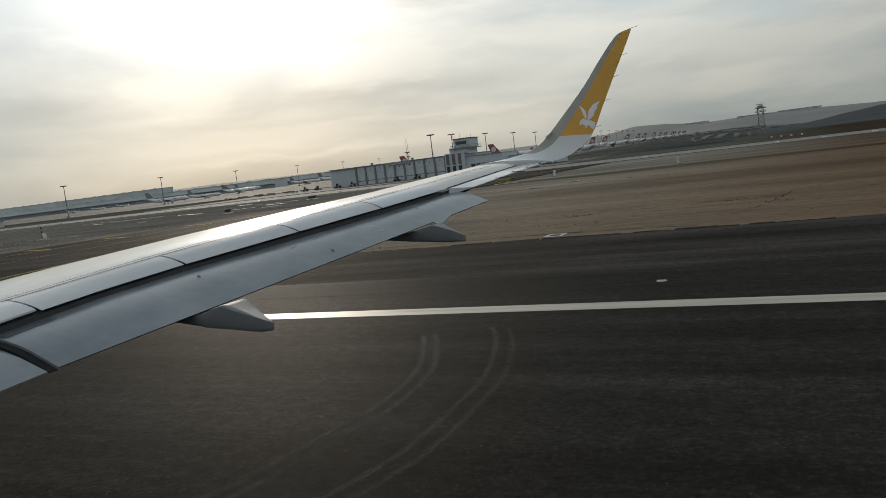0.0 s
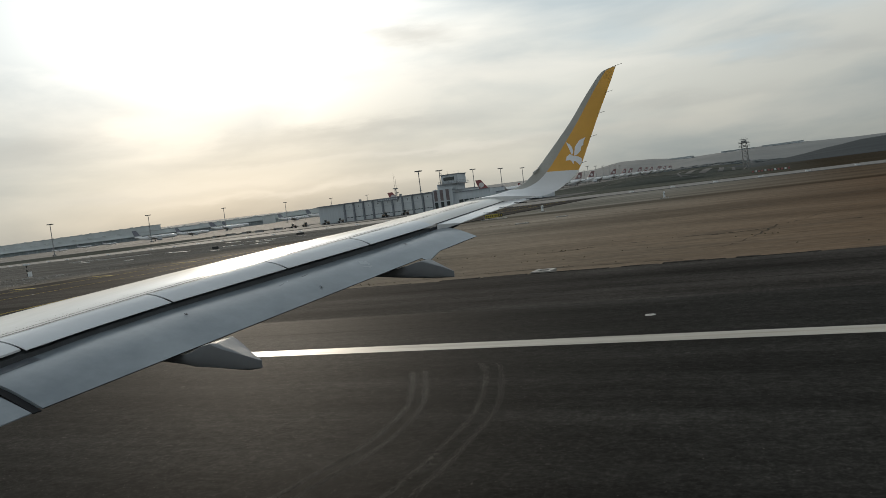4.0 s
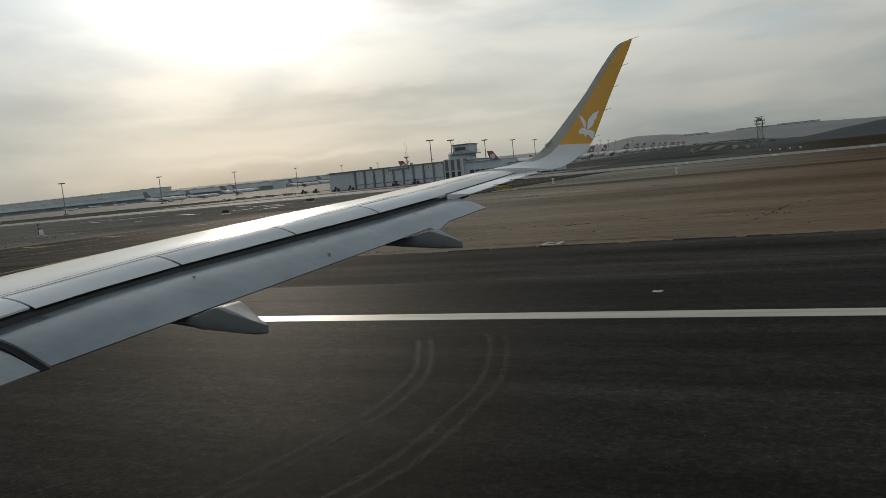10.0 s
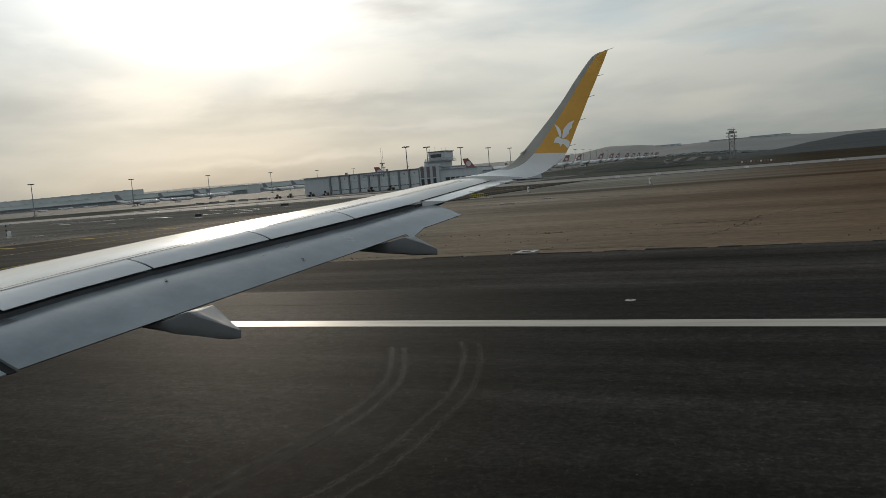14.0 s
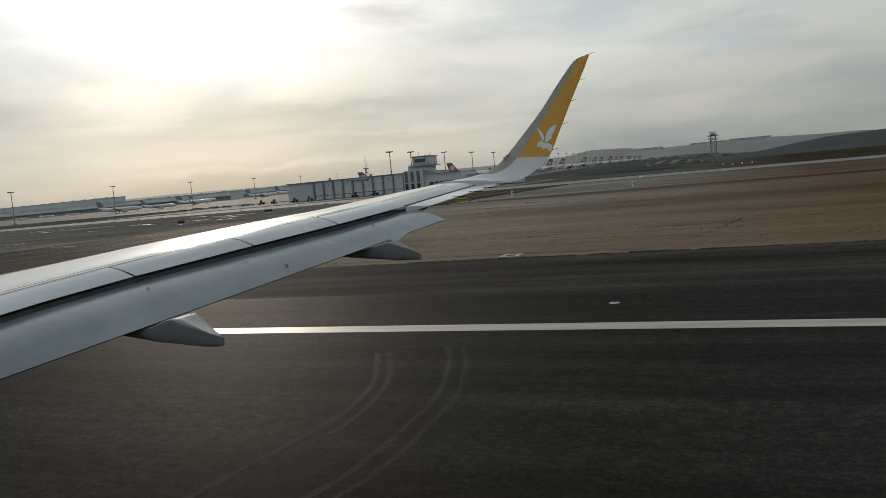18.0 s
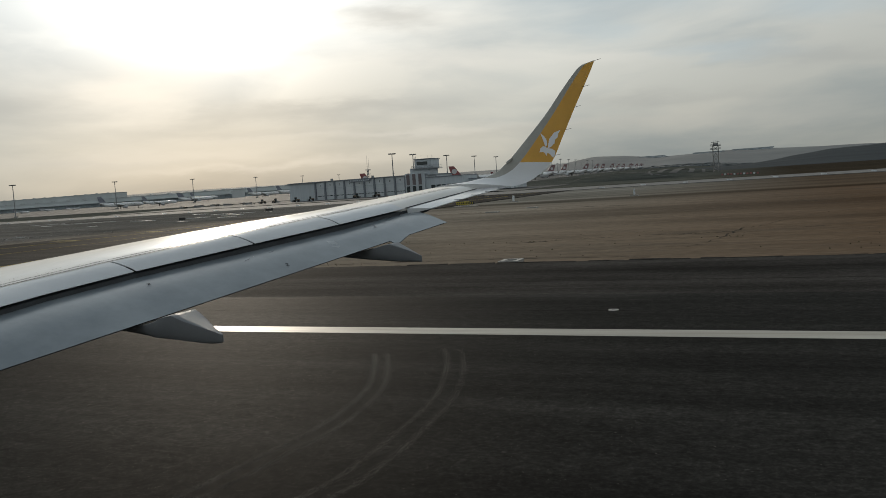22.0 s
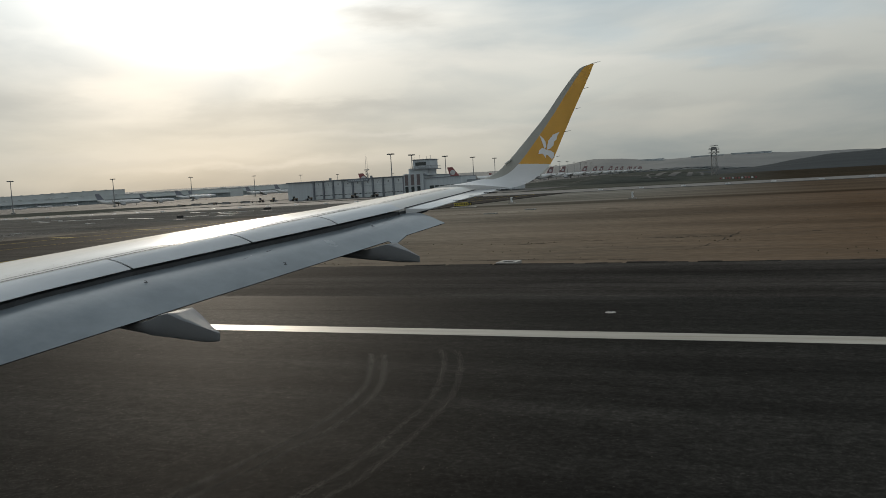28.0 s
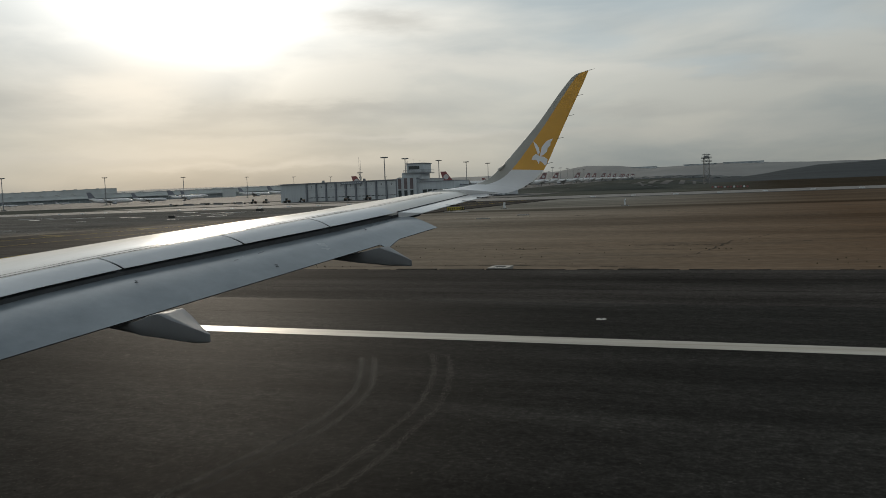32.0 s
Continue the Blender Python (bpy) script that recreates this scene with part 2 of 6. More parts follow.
M_ASPHALT = asphalt_material("runway asphalt", (0.014, 0.0137, 0.0127), (0.0275, 0.027, 0.025), 0.68, 0.0046)
M_SHOULDER = asphalt_material("shoulder asphalt", (0.025, 0.023, 0.0212), (0.043, 0.0405, 0.0375), 0.76, 0.0025)
M_CONCRETE = material("apron concrete", (0.13, 0.132, 0.13), 0.85, vary=0.22, scale=0.03, stretch=(0.2, 1, 1), bump_scale=0.6, rough_vary=0.1, spec=0.04)
M_TAXI = material("taxiway concrete", (0.2, 0.2, 0.195), 0.85, vary=0.15, scale=0.05, stretch=(0.1, 1, 1), bump_scale=2.0, rough_vary=0.08, spec=0.05)
M_LINE = material("white road paint", (0.4, 0.385, 0.34), 0.5, vary=0.2, scale=1.6, stretch=(0.12, 2, 1), bump=0.01, bump_scale=24.0, color2=(0.27, 0.255, 0.22), spec=0.08)
M_YELLOW_LINE = material("yellow road paint", (0.33, 0.255, 0.06), 0.8, vary=0.15, scale=0.8, bump=0.004, bump_scale=20.0, spec=0.02)
M_TYRE_MARK = material("worn asphalt", (0.15, 0.143, 0.128), 0.9, vary=0.2, scale=1.5, bump=0.01, bump_scale=14.0, spec=0.05)
M_CHIP = material("pale stone chips and glints", (0.15, 0.141, 0.122), 0.9, vary=0.3, scale=3.0, spec=0.05)
M_SNOW = material("old snow", (0.42, 0.41, 0.39), 0.6, vary=0.2, scale=1.4, color2=(0.14, 0.125, 0.11), bump=0.03, bump_scale=6.0)
M_WING = material("white wing paint", (0.575, 0.562, 0.532), 0.15, vary=0.05, scale=1.2, stretch=(1, 0.35, 1), bump_scale=5.0, rough_vary=0.07, spec=0.2)
M_SPOILER = material("spoiler paint", (0.55, 0.565, 0.58), 0.18, vary=0.04, scale=1.6, bump_scale=6.0, rough_vary=0.06, per_object=0.03)
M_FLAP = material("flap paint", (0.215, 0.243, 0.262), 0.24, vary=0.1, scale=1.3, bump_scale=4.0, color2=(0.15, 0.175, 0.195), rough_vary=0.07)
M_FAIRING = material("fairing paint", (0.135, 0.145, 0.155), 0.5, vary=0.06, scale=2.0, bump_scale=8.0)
# near-black base colour stands in for the shade inside the wing gaps
M_COVE = material("cove with painted shade", (0.05, 0.055, 0.061), 0.7, vary=0.2, scale=4.0)
M_TAR = material("broken tar", (0.022, 0.021, 0.02), 0.9, vary=0.2, scale=2.0, spec=0.02)
M_SEAL = material("black sealant", (0.02, 0.02, 0.022), 0.8, vary=0.1, spec=0.1)
M_LEADING = material("bare leading edge", (0.36, 0.355, 0.32), 0.45, 0.0, vary=0.08, scale=2.0)
M_TIP_YELLOW = material("yellow winglet paint", (0.68, 0.355, 0.045), 0.36, vary=0.06, scale=1.2, bump_scale=5.0)
M_TIP_WHITE = material("white winglet paint", (0.66, 0.665, 0.675), 0.34, vary=0.04, scale=1.0)
M_EMBLEM = material("white emblem film", (0.8, 0.8, 0.82), 0.45, vary=0.03)
M_TAIL_SIGN = material("pale tail sign", (0.62, 0.6, 0.6), 0.5, vary=0.04)
M_FUSELAGE = material("white fuselage paint", (0.78, 0.78, 0.78), 0.35, vary=0.04, scale=0.3, per_object=0.04)
# tail reds are muted in colour to stand in for haze over the apron
M_TAIL_RED = material("red tail paint", (0.3, 0.1, 0.1), 0.55, vary=0.06, scale=0.5, per_object=0.1)
M_TAIL_FAR = material("red and white tail paint muted for haze", (0.19, 0.095, 0.1), 0.55, vary=0.06, scale=0.2, color2=(0.26, 0.17, 0.17))
M_TAIL_GREY = material("dark blue-grey tail paint", (0.22, 0.23, 0.27), 0.45, vary=0.06, scale=0.5)
M_ENGINE = material("engine cowl", (0.5, 0.51, 0.53), 0.35, 0.2, vary=0.06)
M_TYRE = material("tyre rubber", (0.025, 0.025, 0.025), 0.8, vary=0.15)
M_STEEL = material("galvanised steel", (0.32, 0.33, 0.34), 0.5, 0.6, vary=0.12, scale=2.0)
M_DARK_STEEL = material("dark steel lattice", (0.25, 0.25, 0.25), 0.6, 0.1, vary=0.15)
M_WALL = material("grey metal cladding", (0.55, 0.59, 0.62), 0.55, vary=0.06, scale=0.4, stretch=(4, 4, 0.2))
M_DOOR = material("pale sectional door", (0.66, 0.69, 0.71), 0.5, vary=0.06, scale=0.5, per_object=0.04)
M_COLUMN = material("dark column cladding", (0.24, 0.26, 0.29), 0.55, vary=0.1, scale=0.6)
M_RED_PANEL = material("dull red cladding", (0.2, 0.16, 0.165), 0.55, vary=0.12, scale=0.6)
M_GLASS_DARK = material("dark glazing", (0.03, 0.045, 0.05), 0.12, vary=0.1, scale=0.2, spec=0.8)
# terminal walls and glazing are paled in colour, in place of haze
M_TERMINAL = material("terminal cladding paled for haze", (0.62, 0.65, 0.65), 0.6, vary=0.08, scale=0.02)
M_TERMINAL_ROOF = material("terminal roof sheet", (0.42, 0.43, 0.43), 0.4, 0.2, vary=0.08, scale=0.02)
M_TINTED = material("tinted glazing paled for haze", (0.42, 0.48, 0.52), 0.3, vary=0.1, scale=0.05)
M_LAMP = material("floodlight housing", (0.24, 0.24, 0.24), 0.5, 0.3, vary=0.1)
M_MACHINE = material("faded orange machine paint", (0.26, 0.2, 0.15), 0.5, vary=0.15, scale=1.0)
M_SIGN_YELLOW = material("yellow sign face", (0.42, 0.34, 0.05), 0.6, vary=0.05)
M_SIGN_BLACK = material("black sign face", (0.02, 0.02, 0.02), 0.5, vary=0.05)
M_CHAFE = material("worn flap metal", (0.1, 0.112, 0.128), 0.35, 0.1, vary=0.1, scale=3.0)
M_CONCRETE_PAD = material("concrete pad", (0.34, 0.33, 0.31), 0.75, vary=0.15, scale=2.0)
# high base colour lifts the backlit walls to the hazy ridge's tone
M_FAR_HALL = material("hall cladding paled for haze", (0.62, 0.66, 0.68), 0.7, vary=0.1, scale=0.02)
# bluish tones of hills, scrub and woods have the distance haze painted in
M_HILL = material("haze-tinted hillside", (0.088, 0.106, 0.115), 0.9, vary=0.2, scale=0.006, color2=(0.06, 0.075, 0.083), bump_scale=0.03)
M_SCRUB = material("haze-tinted winter scrub", (0.05, 0.059, 0.064), 0.95, vary=0.2, scale=0.02, stretch=(0.3, 1, 1), color2=(0.036, 0.043, 0.048), bump_scale=0.2, spec=0.02)
M_WOOD = material("haze-tinted woods", (0.075, 0.09, 0.096), 0.9, vary=0.2, scale=0.01)
M_CLOD = material("dark earth clods", (0.09, 0.081, 0.071), 0.95, vary=0.3, scale=0.8, spec=0.05)
M_CLEAN_SNOW = material("clean old snow", (0.66, 0.65, 0.63), 0.6, vary=0.08, scale=0.8)
M_RUT = material("dark rut soil", (0.085, 0.07, 0.054), 0.95, vary=0.2, scale=1.5, spec=0.03)
M_STRAW = material("dead straw", (0.2, 0.165, 0.11), 0.9, vary=0.25, scale=0.8, spec=0.05)
M_ROAD = material("pale service road", (0.085, 0.084, 0.08), 0.85, vary=0.15, scale=0.1)


def ground_material():
    """Bare winter earth: rutted brown mud, tan verges, flecks of old snow, all drawn out along the runway."""
    m = bpy.data.materials.new("winter earth")
    m.use_nodes = True
    nt = m.node_tree
    b = nt.nodes["Principled BSDF"]
    tc = nt.nodes.new("ShaderNodeTexCoord")
    sep = nt.nodes.new("ShaderNodeSeparateXYZ")
    nt.links.new(tc.outputs["Object"], sep.inputs[0])

    def streak(sx, sy, detail=6.0, dist=0.0):
        mp = nt.nodes.new("ShaderNodeMapping")
        mp.inputs["Scale"].default_value = (sx, sy, 1)
        nt.links.new(tc.outputs["Object"], mp.inputs[0])
        n = node(nt, "ShaderNodeTexNoise", Scale=1.0, Detail=detail, Roughness=0.62, Distortion=dist)
        nt.links.new(mp.outputs[0], n.inputs["Vector"])
        return n.outputs[0]

    broad = streak(0.012, 0.06, 4.0, 0.4)
    rut = streak(0.12, 0.9, 6.0, 0.6)
    clod = streak(1.2, 2.2, 5.0)
    # kinds of ground lie in belts beside the runway, with ragged borders
    wobble = math_node(nt, "MULTIPLY_ADD", streak(0.05, 0.12, 5.0), 9.0, -4.5)
    belt_y = math_node(nt, "ADD", sep.outputs[1], wobble)
    share = math_node(nt, "DIVIDE", belt_y, 500.0, clamp=True)
    belts = [(39, (0.242, 0.21, 0.17)), (46, (0.246, 0.213, 0.172)), (52, (0.238, 0.204, 0.163)), (80, (0.228, 0.196, 0.158)), (138, (0.212, 0.188, 0.157)),
             (143, (0.11, 0.098, 0.08)), (150, (0.11, 0.098, 0.08)), (155, (0.188, 0.177, 0.153)), (240, (0.198, 0.19, 0.17)), (310, (0.082, 0.084, 0.071)), (420, (0.075, 0.079, 0.07))]
    col = ramp(nt, share, [(y / 500, c) for y, c in belts])
    # the tilled stretch beside the tail is darker and redder
    tilled = math_node(nt, "MULTIPLY_ADD", sep.outputs[0], 0.022, 0.78, clamp=True)
    col = mix_col(nt, tilled, col, mix_col(nt, 1.0, col, (0.49, 0.385, 0.31), "MULTIPLY"))
    # wet rutted mud on both sides of the dry stretch
    mud = math_node(nt, "ADD", math_node(nt, "MULTIPLY_ADD", sep.outputs[0], -0.06, -6.1, clamp=True), math_node(nt, "MULTIPLY_ADD", sep.outputs[0], 0.03, -0.9, clamp=True), clamp=True)
    mud = math_node(nt, "MULTIPLY", mud, ramp(nt, share, [(0.0, 1.0), (235 / 500, 1.0), (252 / 500, 0.0)]))
    col = mix_col(nt, math_node(nt, "MULTIPLY", mud, 0.95), col, (0.138, 0.132, 0.124))
    col = mix_col(nt, 1.0, col, ramp(nt, broad, [(0.34, 0.72), (0.66, 1.3)]), "MULTIPLY")
    rough_ground = math_node(nt, "MULTIPLY_ADD", mud, 0.75, 0.25, clamp=True)
    col = mix_col(nt, math_node(nt, "MULTIPLY", ramp(nt, rut, [(0.4, 0.7), (0.56, 0.0)]), rough_ground), col, (0.078, 0.073, 0.066))
    tan = ramp(nt, streak(0.03, 0.25, 5.0), [(0.52, 0.0), (0.68, 1.0)])
    col = mix_col(nt, math_node(nt, "MULTIPLY", math_node(nt, "MULTIPLY", tan, rough_ground), 0.55), col, (0.105, 0.085, 0.062))
    col = mix_col(nt, 1.0, col, mix_col(nt, clod, (0.6, 0.6, 0.6), (1.4, 1.4, 1.4)), "MULTIPLY")
    flecks = math_node(nt, "MULTIPLY", ramp(nt, streak(0.45, 2.2, 7.0, 0.5), [(0.56, 0.0), (0.62, 1.0)]), ramp(nt, streak(0.02, 0.09, 3.0), [(0.42, 0.0), (0.58, 1.0)]))
    flecks = math_node(nt, "MULTIPLY", flecks, math_node(nt, "MULTIPLY_ADD", mud, 0.65, 0.04))
    col = mix_col(nt, flecks, col, (0.27, 0.255, 0.225))
    nt.links.new(col, b.inputs["Base Color"])
    b.inputs["Roughness"].default_value = 0.85
    b.inputs["Specular IOR Level"].default_value = 0.0
    bp = node(nt, "ShaderNodeBump", Strength=0.6, Distance=0.12)
    nt.links.new(clod, bp.inputs["Height"])
    nt.links.new(bp.outputs[0], b.inputs["Normal"])
    return m


M_EARTH = ground_material()


# ---- mesh tools ----
class Shape:
    """Collects faces of one mesh."""

    def __init__(self):
        self.v, self.f = [], []

    def add(self, verts, faces):
        n = len(self.v)
        self.v += [tuple(p) for p in verts]
        self.f += [tuple(i + n for i in f) for f in faces]
        return self

    def box(self, c, s, turn=0.0, bevel=0.0):
        cx, cy, cz = c
        hx, hy, hz = s[0] / 2, s[1] / 2, s[2] / 2
        ca, sa = math.cos(turn), math.sin(turn)
        if bevel <= 0:
            pts = [(x, y, z) for z in (-hz, hz) for x, y in ((-hx, -hy), (hx, -hy), (hx, hy), (-hx, hy))]
            faces = [(3, 2, 1, 0), (4, 5, 6, 7), (0, 1, 5, 4), (1, 2, 6, 5), (2, 3, 7, 6), (3, 0, 4, 7)]
        else:
            e = bevel
            pts, faces = [], []
            for z, k in ((-hz, e), (-hz + e, 0), (hz - e, 0), (hz, e)):
                pts += [(-hx + k + e, -hy + k, z), (hx - k - e, -hy + k, z), (hx - k, -hy + k + e, z), (hx - k, hy - k - e, z),
                        (hx - k - e, hy - k, z), (-hx + k + e, hy - k, z), (-hx + k, hy - k - e, z), (-hx + k, -hy + k + e, z)]
            for r in range(3):
                faces += [(r * 8 + i, r * 8 + (i + 1) % 8, r * 8 + 8 + (i + 1) % 8, r * 8 + 8 + i) for i in range(8)]
            faces += [tuple(range(7, -1, -1)), tuple(range(24, 32))]
        return self.add([(cx + x * ca - y * sa, cy + x * sa + y * ca, cz + z) for x, y, z in pts], faces)

    def rod(self, a, b, r0, r1=None, n=8):
        a, b = Vector(a), Vector(b)
        r1 = r0 if r1 is None else r1
        q = (b - a).to_track_quat("Z", "Y")
        pts = []
        for p, r in ((a, r0), (b, r1)):
            pts += [p + q @ Vector((r * math.cos(k * math.tau / n), r * math.sin(k * math.tau / n), 0)) for k in range(n)]
        faces = [(k, (k + 1) % n, n + (k + 1) % n, n + k) for k in range(n)] + [tuple(range(n - 1, -1, -1)), tuple(range(n, 2 * n))]
        return self.add(pts, faces)

    def loft(self, rings, caps=True, closed=True):
        n = len(rings[0])
        pts = [p for r in rings for p in r]
        faces = []
        for i in range(len(rings) - 1):
            for k in range(n if closed else n - 1):
                j = (k + 1) % n
                faces.append((i * n + k, i * n + j, (i + 1) * n + j, (i + 1) * n + k))
        if caps and closed:
            faces += [tuple(range(n - 1, -1, -1)), tuple(range((len(rings) - 1) * n, len(rings) * n))]
        return self.add(pts, faces)

    def slab(self, outline, z0, z1):
        n = len(outline)
        pts = [(x, y, z0) for x, y in outline] + [(x, y, z1) for x, y in outline]
        return self.add(pts, [tuple(range(n - 1, -1, -1)), tuple(range(n, 2 * n))] + [(k, (k + 1) % n, n + (k + 1) % n, n + k) for k in range(n)])

    def mesh(self, name, mat, smooth=False):
        me = bpy.data.meshes.new(name)
        me.from_pydata(self.v, [], self.f)
        bm = bmesh.new()
        bm.from_mesh(me)
        bmesh.ops.recalc_face_normals(bm, faces=bm.faces)
        bm.to_mesh(me)
        bm.free()
        me.materials.append(mat)
        if smooth:
            me.polygons.foreach_set("use_smooth", [True] * len(me.polygons))
            me.set_sharp_from_angle(angle=radians(38))
        me.update()
        return me


def part(name, shape, mat, parent=None, label="", smooth=False):
    ob = new(name, shape.mesh(name, mat, smooth))
    ob.parent = parent
    return tagged(ob, label)


def empty(name, at=(0, 0, 0), label="", category="", group="", kind=""):
    ob = new(name)
    ob.location = at
    return tagged(ob, label, category, group, kind)


def strip(points, width):
    """Outline strip along a line on the ground, as left and right points."""
    pts = [Vector((*p, 0)) for p in points]
    left, right = [], []
    for i, p in enumerate(pts):
        d = (pts[min(i + 1, len(pts) - 1)] - pts[max(i - 1, 0)]).normalized()
        nrm = Vector((-d.y, d.x, 0)) * width / 2
        left.append(p + nrm)
        right.append(p - nrm)
    return left, right


def ribbon(shape, points, width, z, thick=0.006):
    left, right = strip(points, width)
    rings = [[(a.x, a.y, z - thick), (b.x, b.y, z - thick), (b.x, b.y, z), (a.x, a.y, z)] for a, b in zip(left, right)]
    return shape.loft(rings)


def smooth_line(points, n=8):
    """Points along a Catmull-Rom curve."""
    p = [Vector((*q, 0)) for q in points]
    p = [2 * p[0] - p[1]] + p + [2 * p[-1] - p[-2]]
    out = []
    for i in range(1, len(p) - 2):
        for k in range(n):
            t = k / n
            a, b, c, d = p[i - 1:i + 3]
            q = 0.5 * ((2 * b) + (c - a) * t + (2 * a - 5 * b + 4 * c - d) * t * t + (3 * b - a - 3 * c + d) * t ** 3)
            out.append((q.x, q.y))
    return out + [(p[-2].x, p[-2].y)]


# ---- ground, runway and taxiways ----
EDGE = 39.6          # outer edge of the runway shoulder
LINE_Y = 21.35       # middle of the white side stripe


def rise(y, x=-400.0):
    """Level of the open ground: flat by the runway and behind the tail, climbing gently to the far apron."""
    return float(np.interp(y, [230, 360, 700, 1000, 1500, 2000], [0, 0.9, 4, 6, 9, 12])) * float(np.interp(x, [-170, -60], [1.0, 0.25]))


GROUND = {}


def ground_z(x, y):
    """Level of the earth between the grid points."""
    xs, ys, z = GROUND["x"], GROUND["y"], GROUND["z"]
    i, j = int(np.searchsorted(xs, x)) - 1, int(np.searchsorted(ys, y)) - 1
    u, v = (x - xs[i]) / (xs[i + 1] - xs[i]), (y - ys[j]) / (ys[j + 1] - ys[j])
    return float((z[j, i] * (1 - u) + z[j, i + 1] * u) * (1 - v) + (z[j + 1, i] * (1 - u) + z[j + 1, i + 1] * u) * v)


def make_ground():
    xs = np.concatenate([-np.geomspace(4600, 170, 24), np.arange(-160, 44, 0.6), np.geomspace(48, 4600, 22)])
    ys = np.concatenate([[-4600, -2000, -800, -300, -100, -30, 0, 20, 34, 39.2, 39.7], np.arange(40.1, 62, 0.32), np.arange(62, 118, 0.65),
                         np.geomspace(120, 4600, 46)])
    gx, gy = np.meshgrid(xs, ys)
    rng = np.random.default_rng(4)
    h = np.zeros_like(gx)
    # furrows and clods pressed along the runway
    for amp, lx, ly in ((0.035, 14.0, 2.2), (0.02, 5.0, 1.2), (0.012, 1.7, 0.9)):
        for _ in range(9):
            a, b, ph = rng.normal(0, 1 / lx), rng.normal(0, 1 / ly), rng.uniform(0, 6.28)
            h += amp / 3 * np.sin(6.28 * (a * gx + b * gy) / 1.6 + ph)
    near = np.clip((gy - 40.5) / 6, 0, 1) * np.clip((150 - gy) / 40, 0, 1) * np.clip((75 - np.abs(gx + 58)) / 20 + 1, 0, 1)
    taxi = np.clip(np.abs(gx + 80) / 14 - 1.4, 0, 1)
    z = -0.09 + h * near * taxi - 0.03 * (1 - near)
    z = np.minimum(z, 0.05) + np.vectorize(rise)(gy, gx)
    # shallow ditch across the field
    z -= 0.45 * np.exp(-((gy - 147 - 0.09 * gx) / 3.0) ** 2) * np.clip((gx + 48) / 20, 0, 1)
    z[ys < 39.4] = -0.3
    GROUND.update(x=xs, y=ys, z=z)
    n, m = gx.shape
    verts = np.stack([gx, gy, z], -1).reshape(-1, 3)
    i = np.arange(n * m).reshape(n, m)
    faces = np.stack([i[:-1, :-1], i[:-1, 1:], i[1:, 1:], i[1:, :-1]], -1).reshape(-1, 4)
    me = bpy.data.meshes.new("ground")
    me.from_pydata(verts.tolist(), [], faces.tolist())
    me.materials.append(M_EARTH)
    me.polygons.foreach_set("use_smooth", [True] * len(me.polygons))
    tagged(new("ground", me), "rutted brown winter earth with flecks of old snow beside the runway", "ground", kind="structure")


make_ground()

LANE = 28.4          # joint between runway and shoulder paving
runway = part("runway", Shape().box((0, LANE / 2 - 12.5, -0.15), (5200, LANE + 25, 0.3)), M_ASPHALT)
tagged(runway, "dark worn grooved asphalt runway", "runway", kind="structure")
shoulder = part("runway_shoulder", Shape().box((0, (LANE + EDGE) / 2 + 0.01, -0.152), (5200, EDGE - LANE - 0.02, 0.3)), M_SHOULDER)
tagged(shoulder, "grey-brown asphalt runway shoulder beside the earth", "shoulder", kind="structure")
stripe = part("runway_side_stripe", Shape().box((0, LINE_Y, 0.001), (5200, 0.92, 0.008)), M_LINE)
tagged(stripe, "solid white painted stripe along the runway edge", "road marking", kind="structure")
lip = Shape()
rng = random.Random(3)
x = -300.0
while x < 60:
    w = rng.uniform(0.5, 2.6)
    if not -113 < x < -32:
        lip.box((x + w / 2, EDGE + rng.uniform(0.0, 0.2), -0.035), (w, rng.uniform(0.15, 0.5), rng.uniform(0.06, 0.1)), rng.uniform(-0.06, 0.06))
    x += w * rng.uniform(0.8, 1.5)
part("asphalt_lip", lip, M_TAR)
tagged(bpy.data.objects["asphalt_lip"], "black broken tar lip along the shoulder", "asphalt edge", kind="structure")

for y, w in ((24.9, 0.04), (32.1, 0.05), (35.8, 0.05)):
    rng = random.Random(int(y * 10))
    line = [(x, y + rng.gauss(0, 0.012)) for x in np.linspace(-260, 120, 90)]
    tagged(part("paving_joint", ribbon(Shape(), line, w, 0.0022, 0.002), M_TAR), "thin dark tar joint between paving lanes", "paving joint", "paving joints", "structure")

# parallel taxiway and apron beyond the field
def sloped_sheet(name, outline_rows, lift, mat, label, category):
    """A paved sheet that follows the climbing ground; rows of (y, x from, x to)."""
    rows = [[(x, y, rise(y, x) + lift) for x in np.concatenate([np.linspace(x0, max(x0, -300), 4)[:-1], np.linspace(max(x0, -300), x1, 24)])] for y, x0, x1 in outline_rows]
    low = [[(p[0], p[1], p[2] - 0.25) for p in (r[0], r[-1])] for r in rows]
    s = Shape().loft(rows, caps=False, closed=False)
    for k in range(len(rows) - 1):
        for i, j in ((0, 0), (-1, 1)):
            s.add([rows[k][i], rows[k + 1][i], low[k + 1][j], low[k][j]], [(0, 1, 2, 3)])
    for r, l in ((rows[0], low[0]), (rows[-1], low[-1])):
        s.add([r[0], *r[1:-1], r[-1], l[1], l[0]], [tuple(range(len(r) + 2))])
    return tagged(part(name, s, mat), label, category, kind="structure")


sloped_sheet("taxiway", [(y, -2100, 2100) for y in (252, 262, 275, 288, 300)], 0.02, M_TAXI, "pale grey taxiway parallel to the runway", "taxiway")
sloped_sheet("forecourt", [(y, -330 + (y - 312) * 0.4, -95) for y in (312, 330, 345, 360, 400)], 0.03, M_CONCRETE, "concrete forecourt of the garage building", "forecourt")
